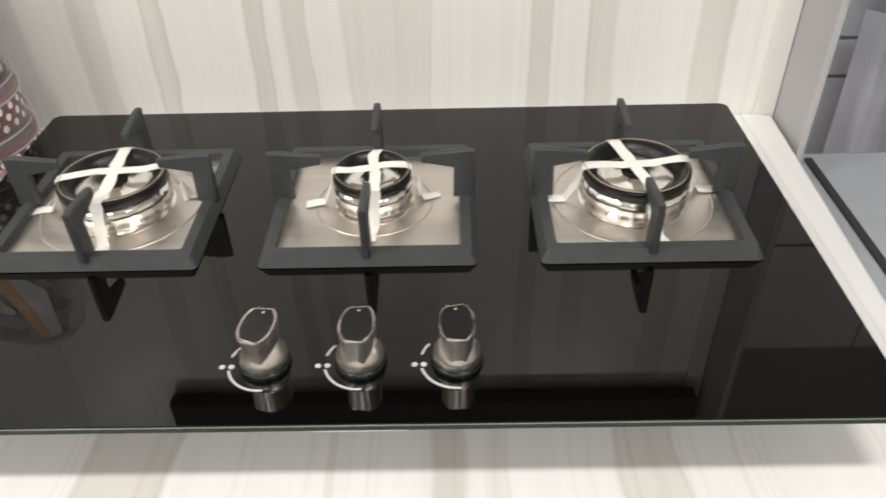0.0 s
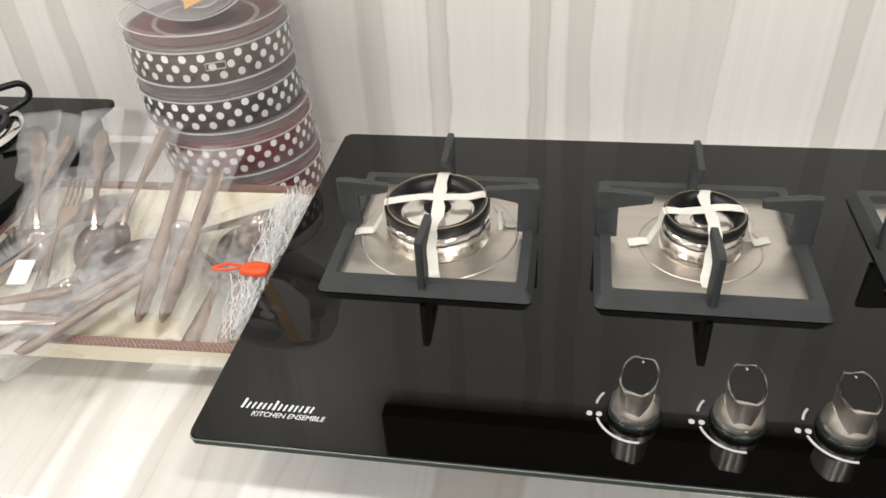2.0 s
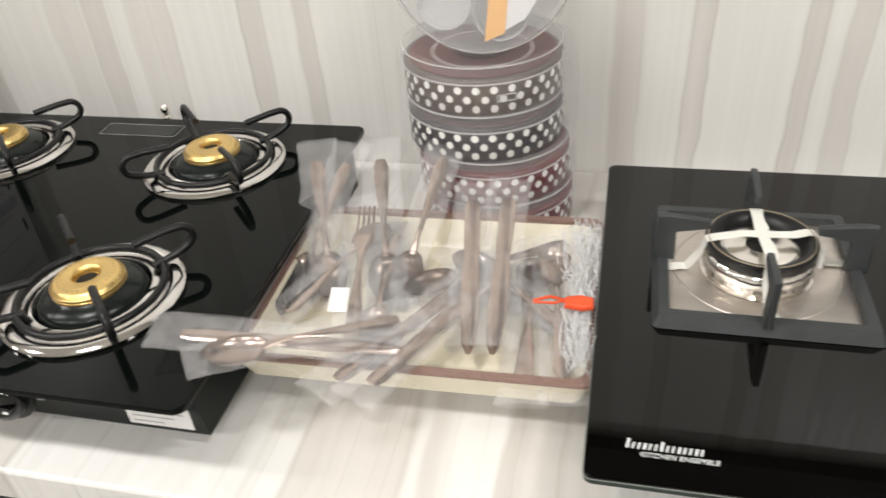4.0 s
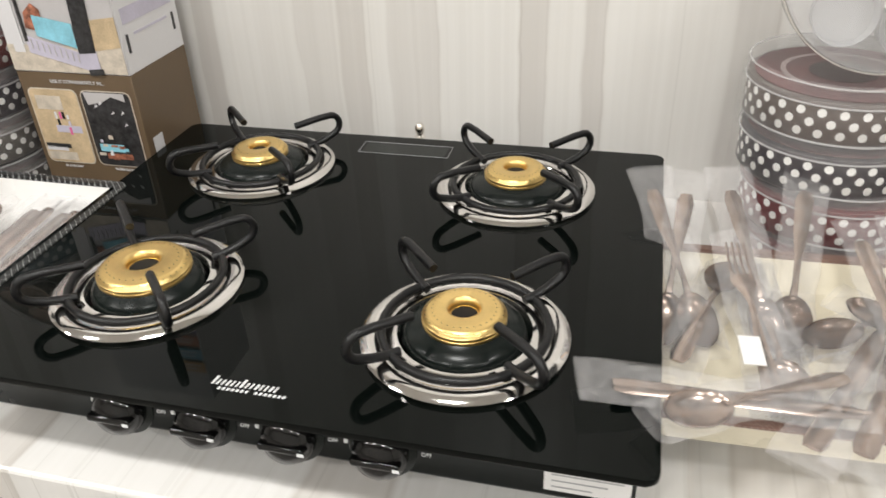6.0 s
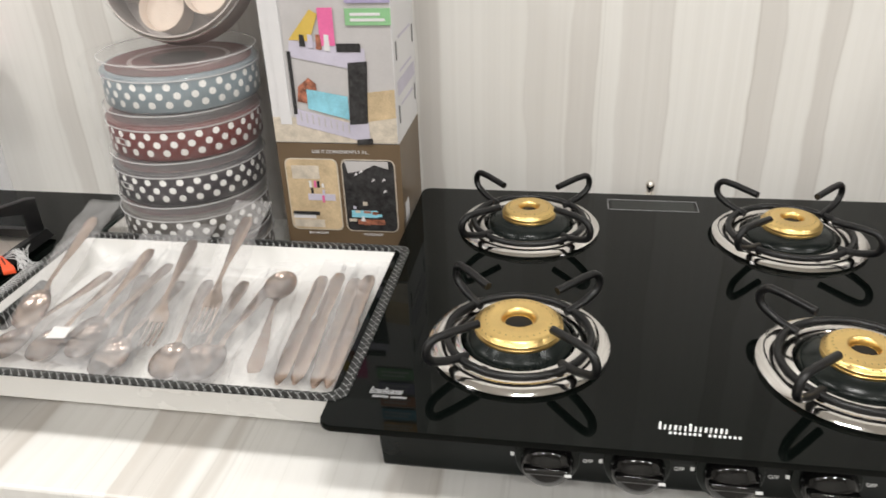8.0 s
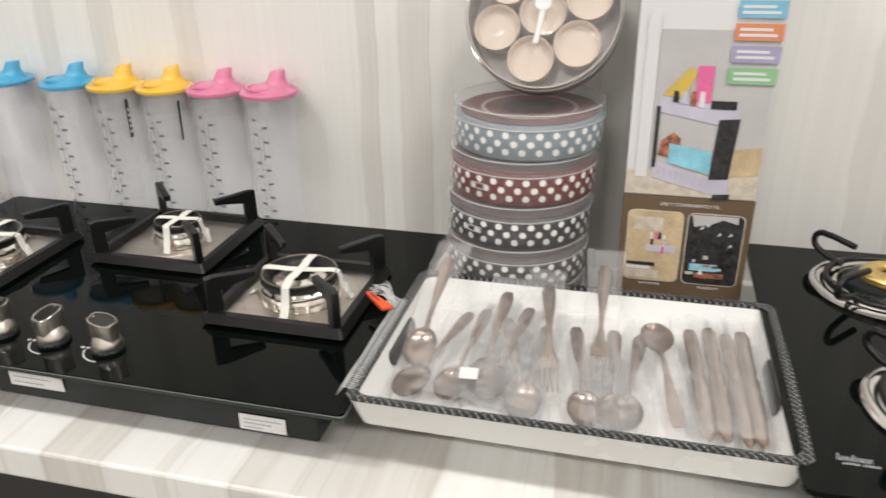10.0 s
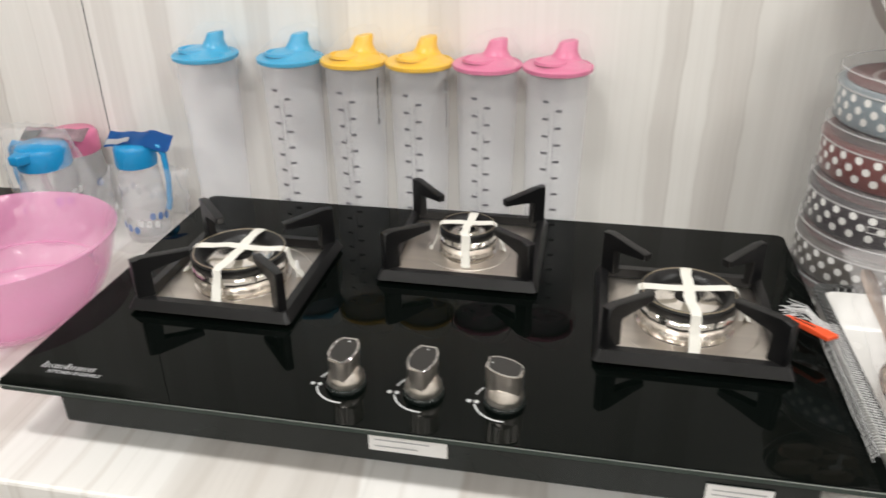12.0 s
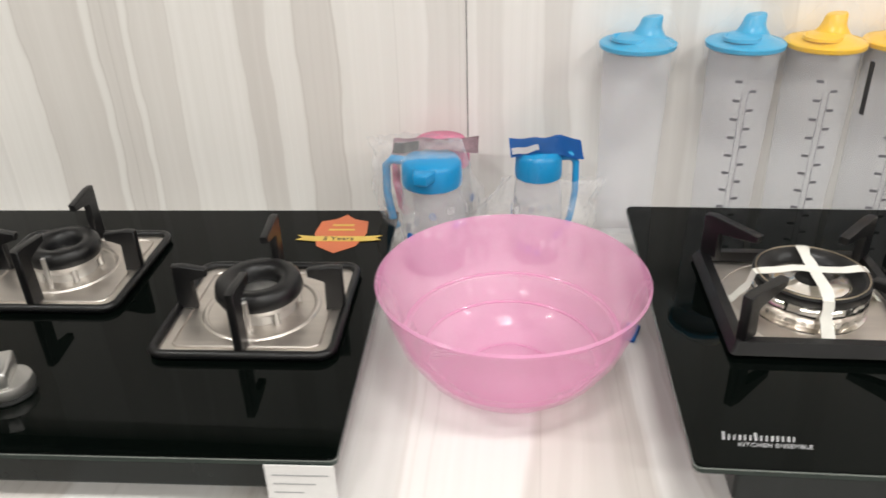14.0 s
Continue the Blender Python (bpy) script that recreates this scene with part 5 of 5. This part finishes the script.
def stacked(loops, cap=False):
    one = bmesh.new()
    rows = [[one.verts.new((x, y, z)) for x, y in line] for line, z in loops]
    k = len(rows[0])
    for a0, b0 in zip(rows, rows[1:]):
        for i in range(k):
            one.faces.new((a0[i], a0[(i + 1) % k], b0[(i + 1) % k], b0[i]))
    if cap:
        one.faces.new(rows[-1])
    return one


def tray(name_label, m, w, d0, depth, inner, lip, skin, rim_key, slot_key):
    """A shallow tray with a flat patterned rim, a turned-down lip, sloping sides, hand slots and a raised foot."""
    t = thing("cutlery_tray", name_label, "tray", m, group="cutlery trays")


    def ring(cut, z, r, bulge):
        line = rim_line(w, d0, 0.016, bulge)
        fx, fy = (w - 2 * cut) / w, (d0 - 2 * cut) / d0
        return [(x * fx, y * fy) for x, y in line], z

    floor = depth - inner
    part("basin", stacked([ring(0.018, depth - lip, 0.016, 0.0), ring(0.012, depth - lip - 0.002, 0.016, 0.0), ring(0.003, depth - 0.006, 0.016, 0.0), ring(0.001, depth - 0.001, 0.016, 0.001), ring(0.010, depth, 0.012, 0.0), ring(0.012, depth - 0.003, 0.012, 0.0), ring(0.024, floor + 0.006, 0.012, 0.0), ring(0.032, floor, 0.01, 0.0)], True), M[skin], t)
    part("foot", box(-w / 2 + 0.085, w / 2 - 0.085, -d0 / 2 + 0.085, d0 / 2 - 0.085, 0.0, floor - 0.001, 0.003), M[skin], t)
    part("rim", stacked([ring(0.0006, depth - 0.0008, 0.016, 0.001), ring(0.0010, depth + 0.0012, 0.016, 0.001), ring(0.0112, depth + 0.0014, 0.012, 0.0), ring(0.0126, depth - 0.006, 0.012, 0.0)]), M[rim_key], t, "patterned printed rim")
    for sx in (-1, 1):
        slot = prism(rounded(0.020, 0.10, 0.0095), 0, 0.0015)
        slot.transform(pose(sx * (w / 2 - 0.0195), 0, depth - inner * 0.5, 0, sx * -70, 0))
        part("hand_slot", slot, M[slot_key], t, "patterned oval hand slot")
    return t


def flat_bar(rows, thick):
    """A slim bar of changing width along y: rows of y, half width, height."""
    one = bmesh.new()
    sec = []
    for y, hw, z in rows:
        sec.append([one.verts.new(p) for p in ((-hw, y, z), (-hw * 0.6, y, z + thick), (hw * 0.6, y, z + thick), (hw, y, z), (0, y, z - thick * 0.4))])
    for a0, b0 in zip(sec, sec[1:]):
        for j in range(5):
            one.faces.new((a0[j], a0[(j + 1) % 5], b0[(j + 1) % 5], b0[j]))
    one.faces.new(sec[0]), one.faces.new(sec[-1])
    return one


def cutlery_meshes():
    out = {}
    grip = [(0.0, 0.006, 0.002), (0.012, 0.0095, 0.002), (0.05, 0.0075, 0.003), (0.09, 0.0035, 0.006), (0.115, 0.003, 0.007)]
    sp = flat_bar(grip + [(0.135, 0.0045, 0.004)], 0.0018)
    bowl_rows = bmesh.new()
    rings, n = [], 20
    for s, z in ((1.0, 0.004), (0.93, 0.0005), (0.7, -0.0035), (0.35, -0.0055), (0.0, -0.006)):
        rings.append([bowl_rows.verts.new((0.0205 * s * math.cos(2 * math.pi * i / n), 0.162 + 0.031 * s * math.sin(2 * math.pi * i / n), z + 0.004)) for i in range(n)] if s else [bowl_rows.verts.new((0, 0.162, z + 0.004))])
    for a0, b0 in zip(rings, rings[1:]):
        for i in range(n):
            j = (i + 1) % n
            bowl_rows.faces.new((a0[i], a0[j], b0[0]) if len(b0) == 1 else (a0[i], a0[j], b0[j], b0[i]))
    bmesh.ops.solidify(bowl_rows, geom=bowl_rows.faces[:], thickness=0.0012)
    out["spoon"] = finish(merge(sp, bowl_rows), "spoon", M["flatware"])
    fk = flat_bar(grip + [(0.13, 0.006, 0.004), (0.142, 0.0115, 0.002), (0.155, 0.0115, 0.001)], 0.0018)
    for q in range(4):
        x = -0.0092 + 0.0061 * q
        fk = tube([(x, 0.152, 0.002), (x, 0.172, 0.001), (x * 0.95, 0.196, 0.005)], 0.0014, 6, bm=fk)
    out["fork"] = finish(fk, "fork", M["flatware"])
    kn = flat_bar([(0.0, 0.007, 0.002), (0.01, 0.0095, 0.002), (0.08, 0.0085, 0.002), (0.09, 0.007, 0.002), (0.098, 0.0095, 0.002), (0.16, 0.010, 0.002), (0.20, 0.007, 0.002), (0.212, 0.002, 0.002)], 0.0028)
    out["knife"] = finish(kn, "knife", M["flatware"])
    return out


CUT = cutlery_meshes()


def sleeve_mesh(seed, length=0.208, w=0.023):
    bm = bmesh.new()
    rows = []
    for j in range(15):
        v = j / 14
        y = -0.03 + (length + 0.03) * v
        flat_end = max(0.0, 1 - 4 * v) * 0.7
        row = []
        for i in range(12):
            an = 2 * math.pi * i / 12
            k = noise.noise(Vector((math.cos(an) * 1.5, v * 6, seed + math.sin(an) * 1.5)))
            row.append(bm.verts.new(((w + 0.006 * k) * math.cos(an) * (1 + 0.25 * flat_end), y, 0.0045 + (0.0085 * (1 - flat_end) + 0.003 * k) * math.sin(an) + 0.004 * k * flat_end)))
        rows.append(row)
    for a0, b0 in zip(rows, rows[1:]):
        for i in range(12):
            bm.faces.new((a0[i], a0[(i + 1) % 12], b0[(i + 1) % 12], b0[i]))
    return finish(bm, "sleeve", M["sleeve"], 60)


SLEEVES = [sleeve_mesh(3.3 * k) for k in range(5)]


def lay(kind, where, m, k, size=1.0):
    word = {"spoon": "spoon", "fork": "fork", "knife": "table knife"}[kind]
    t = thing(kind, "steel " + word + " in a clear sleeve in the " + where + " tray", "cutlery", m @ Matrix.Scale(size, 4), group="sleeved cutlery in the " + where + " tray")
    part(kind + "_metal", CUT[kind], None, t)
    part("sleeve", SLEEVES[k % 5], None, t, "clear plastic sleeve")
    return t


# white tray
T2 = pose(-1.244, -0.387, ZC, 0, 0, -0.3)
tray("white plastic tray with black patterned rim, full of cutlery", T2, 0.482, 0.322, 0.100, 0.042, 0.036, "white_plastic", "rim_black", "rim_black")
SETS2 = [
    ("spoon", -0.192, 0.134, 0.134, -180, -19), ("spoon", -0.150, 0.079, 0.082, 167, -4), ("spoon", -0.128, 0.089, 0.084, 176, -5), ("spoon", -0.104, 0.111, 0.102, 179, -12),
    ("spoon", -0.071, 0.095, 0.090, 172, -6), ("spoon", -0.046, 0.072, 0.078, 178, -3), ("fork", -0.052, 0.130, 0.108, -172, -11), ("spoon", -0.008, 0.072, 0.082, -171, -4),
    ("fork", 0.020, 0.155, 0.134, -178, -18), ("spoon", 0.040, 0.074, 0.082, -177, -4), ("spoon", 0.074, 0.075, 0.079, 175, -3), ("spoon", 0.118, -0.096, 0.074, 9, 3),
    ("knife", 0.134, 0.103, 0.078, -176, -2), ("knife", 0.156, 0.105, 0.082, -177, -3), ("knife", 0.178, 0.102, 0.078, -177, -2), ("knife", 0.196, 0.104, 0.082, -178, -3),
    ("spoon", -0.098, 0.072, 0.084, -164, -5),
]
for k, (kind, x, y, z, turn, tilt) in enumerate(SETS2):
    lay(kind, "white", T2 @ pose(x, y, z, 0, 0, turn) @ pose(0, 0, 0, tilt, 0, 0), k, 1.0)
label = thing("price_label", "small white sticker lying among the cutlery", "label", T2 @ pose(-0.118, -0.075, 0.095, 4, 0, 5))
part("paper", box(-0.011, 0.011, -0.010, 0.010, 0, 0.001), M["paper"], label)



def loose_film(m, w, d0, h, seed, label):
    """A crumpled clear bag lying over things."""
    bm = bmesh.new()
    rows = []
    for i in range(49):
        row = []
        for j in range(49):
            u, v = i / 48 - 0.5, j / 48 - 0.5
            p = Vector((u * 3 + seed, v * 3, seed))
            rag = 1 + 0.13 * noise.noise(Vector((u * 5, v * 5, seed + 4)))
            z = h * (0.35 + 0.35 * noise.noise(p) + 0.55 * abs(noise.noise(p * 2.7)) + 0.22 * abs(noise.noise(p * 6.5)))
            edge = max(abs(u), abs(v)) * 2
            row.append(bm.verts.new((w * u * rag, d0 * v * rag, z * (1 - 0.7 * edge ** 4))))
        rows.append(row)
    for a0, b0 in zip(rows, rows[1:]):
        for j in range(48):
            bm.faces.new((a0[j], b0[j], b0[j + 1], a0[j + 1]))
    ob = tagged(new("plastic_bag", finish(bm, "plastic_bag", M["sleeve"])), label, "bag")
    ob.matrix_basis = m


loose_film(T2 @ pose(0.078, -0.070, 0.088, 0, 0, 4), 0.135, 0.135, 0.020, 2.3, "clear crumpled bag lying on cutlery in the white tray")
loose_film(T2 @ pose(-0.088, -0.066, 0.090, 0, 0, -12), 0.15, 0.12, 0.016, 8.1, "clear wrinkled bag lying over spoons in the white tray")

# cream tray
T1 = pose(-0.181, -0.335, ZC, 0, 0, 1.5)
tray("cream plastic tray with brown dotted rim, heaped with cutlery", T1, 0.368, 0.285, 0.068, 0.032, 0.03, "cream_plastic", "rim_brown", "rim_black")
SETS1 = [
    ("spoon", -0.176, 0.155, 0.125, -160, -28), ("spoon", -0.138, 0.160, 0.120, 172, -26), ("spoon", -0.093, 0.160, 0.128, -166, -29), ("spoon", -0.014, 0.170, 0.128, 171, -29),
    ("fork", -0.066, -0.100, 0.052, 8, 15), ("knife", 0.032, 0.103, 0.108, -173, -13), ("knife", 0.074, 0.105, 0.112, -178, -14), ("knife", -0.055, -0.168, 0.077, -28, -4),
    ("knife", -0.020, -0.172, 0.080, -24, -4), ("spoon", 0.152, -0.122, 0.054, 7, 4), ("spoon", 0.170, -0.063, 0.056, 52, 2), ("spoon", 0.114, -0.127, 0.050, 2, 1),
    ("knife", -0.209, -0.158, 0.110, -80, -9), ("spoon", -0.016, -0.085, 0.084, 126, 9), ("spoon", 0.140, 0.083, 0.070, 118, -5), ("spoon", -0.065, 0.098, 0.056, -175, -3),
    ("spoon", -0.150, -0.06, 0.060, -20, -2),
]
for k, (kind, x, y, z, turn, tilt) in enumerate(SETS1):
    lay(kind, "cream", T1 @ pose(x, y, z, 0, 0, turn) @ pose(0, 0, 0, tilt, 0, 0), k, 1.0)
tag = thing("price_label", "small white handwritten sticker on the cutlery", "label", T1 @ pose(-0.087, -0.058, 0.082, 14, 4, 8))
part("paper", box(-0.010, 0.010, -0.016, 0.016, 0, 0.001), M["paper"], tag)


def net_tag(m, label):
    t = thing("net_tag", label, "tag", m)
    seat = pose(-0.016, 0.004, 0.012) @ Matrix.Scale(1.1, 4)
    part("loop", moved(tube([(-0.035, 0.0, 0.004), (-0.02, 0.005, 0.006), (-0.004, 0.001, 0.006), (-0.016, -0.004, 0.006), (-0.034, -0.002, 0.004)], 0.0014, 6), seat), M["orange"], t)
    part("seal", prism([(-0.006, -0.006), (0.01, -0.009), (0.02, -0.006), (0.02, 0.006), (0.008, 0.009), (-0.006, 0.005)], 0.001, 0.008, 0.002, m=seat), M["orange"], t, "orange plastic seal")
    strands = None
    rnd = random.Random(5)
    for k in range(420):
        y = rnd.uniform(-0.085, 0.135)
        wide = 0.013 + 0.012 * max(0.0, min(1.0, (y + 0.02) / 0.12))
        x = min(0.010, rnd.gauss(-0.006, wide * 0.42))
        run = [(x, y, 0.002 + rnd.uniform(0, 0.006))]
        for q in range(3):
            px, py, pz = run[-1]
            run.append((min(0.011, px + rnd.uniform(-0.006, 0.005)), py + rnd.uniform(0.004, 0.019), max(0.001, min(0.024, pz + rnd.uniform(-0.006, 0.008)))))
        strands = tube(run, rnd.uniform(0.0003, 0.00055), 4, bm=strands)
    for k in range(34):
        y = -0.085 + 0.0062 * k
        strands = tube([(0.006, y, 0.003), (0.0115, y + 0.002, 0.002), (0.0125 + rnd.uniform(-0.001, 0.002), y + rnd.uniform(-0.003, 0.006), -0.012)], 0.0004, 4, bm=strands)
    tagged(part("net", strands, M["net"], t, "white plastic netting"), kind="stuff")


net_tag(T1 @ pose(0.170, -0.045, 0.069), "orange seal and white netting at the cream tray's rim")


def rim_net(m, label, sealed=True):
    """Fine netting over a tray's short rim, gathered into a tuft with a plastic seal."""
    t = thing("net_tag", label, "tag", m)
    rnd = random.Random(9)
    net = None
    for k in range(52):
        y = -0.142 + 0.0040 * k
        net = tube([(0.012, y, 0.0022), (0.0, y + 0.001, 0.003), (-0.004, y + 0.002, 0.0), (-0.0075 + rnd.uniform(-0.001, 0.001), y + 0.003, -0.008)], 0.0005, 4, bm=net)
    for q, (x, z) in enumerate(((0.007, 0.003), (0.001, 0.003), (-0.0045, -0.0005), (-0.0075, -0.0075))):
        net = tube([(x + rnd.uniform(-0.0006, 0.0006), -0.145 + 0.021 * j, z + rnd.uniform(-0.0004, 0.0004)) for j in range(11)], 0.0004, 4, bm=net)
    tagged(part("net", net, M["net"], t, "fine white plastic netting"), kind="stuff")
    tuft = None
    for k in range(24):
        a0 = rnd.uniform(-0.4, 1.2)
        s = rnd.uniform(0.02, 0.038)
        tuft = tube([(-0.003 + rnd.uniform(-0.004, 0.006), 0.052 + rnd.uniform(-0.012, 0.012), 0.003), (-0.012 - 0.4 * s * math.cos(a0), 0.066 + 0.5 * s * math.sin(a0), 0.013 + rnd.uniform(-0.004, 0.004)), (-0.018 - s * math.cos(a0) * 0.8, 0.07 + s * math.sin(a0), 0.004 + rnd.uniform(0, 0.006))], 0.0005, 4, bm=tuft)
    tagged(part("tuft", tuft, M["net"], t, "frayed tuft of netting"), kind="stuff")
    if not sealed:
        return
    at = pose(-0.010, 0.030, 0.006, 0, 0, 138)
    seal = part("seal", prism([(-0.010, -0.007), (0.004, -0.008), (0.014, -0.004), (0.044, -0.0028), (0.046, 0.0), (0.044, 0.0028), (0.014, 0.005), (-0.006, 0.007)], 0.0, 0.006, 0.0015, m=at), M["orange"], t, "orange plastic seal")
    part("seal_slot", box(0.012, 0.036, -0.0008, 0.0008, 0.0061, 0.0065), M["rubber"], seal, "", at)


rim_net(T1 @ pose(-0.188, 0.055, 0.068), "bunched white netting over the cream tray's rim", False)
rim_net(T2 @ pose(-0.245, 0.0, 0.100), "orange seal and fine white netting at the white tray's rim")
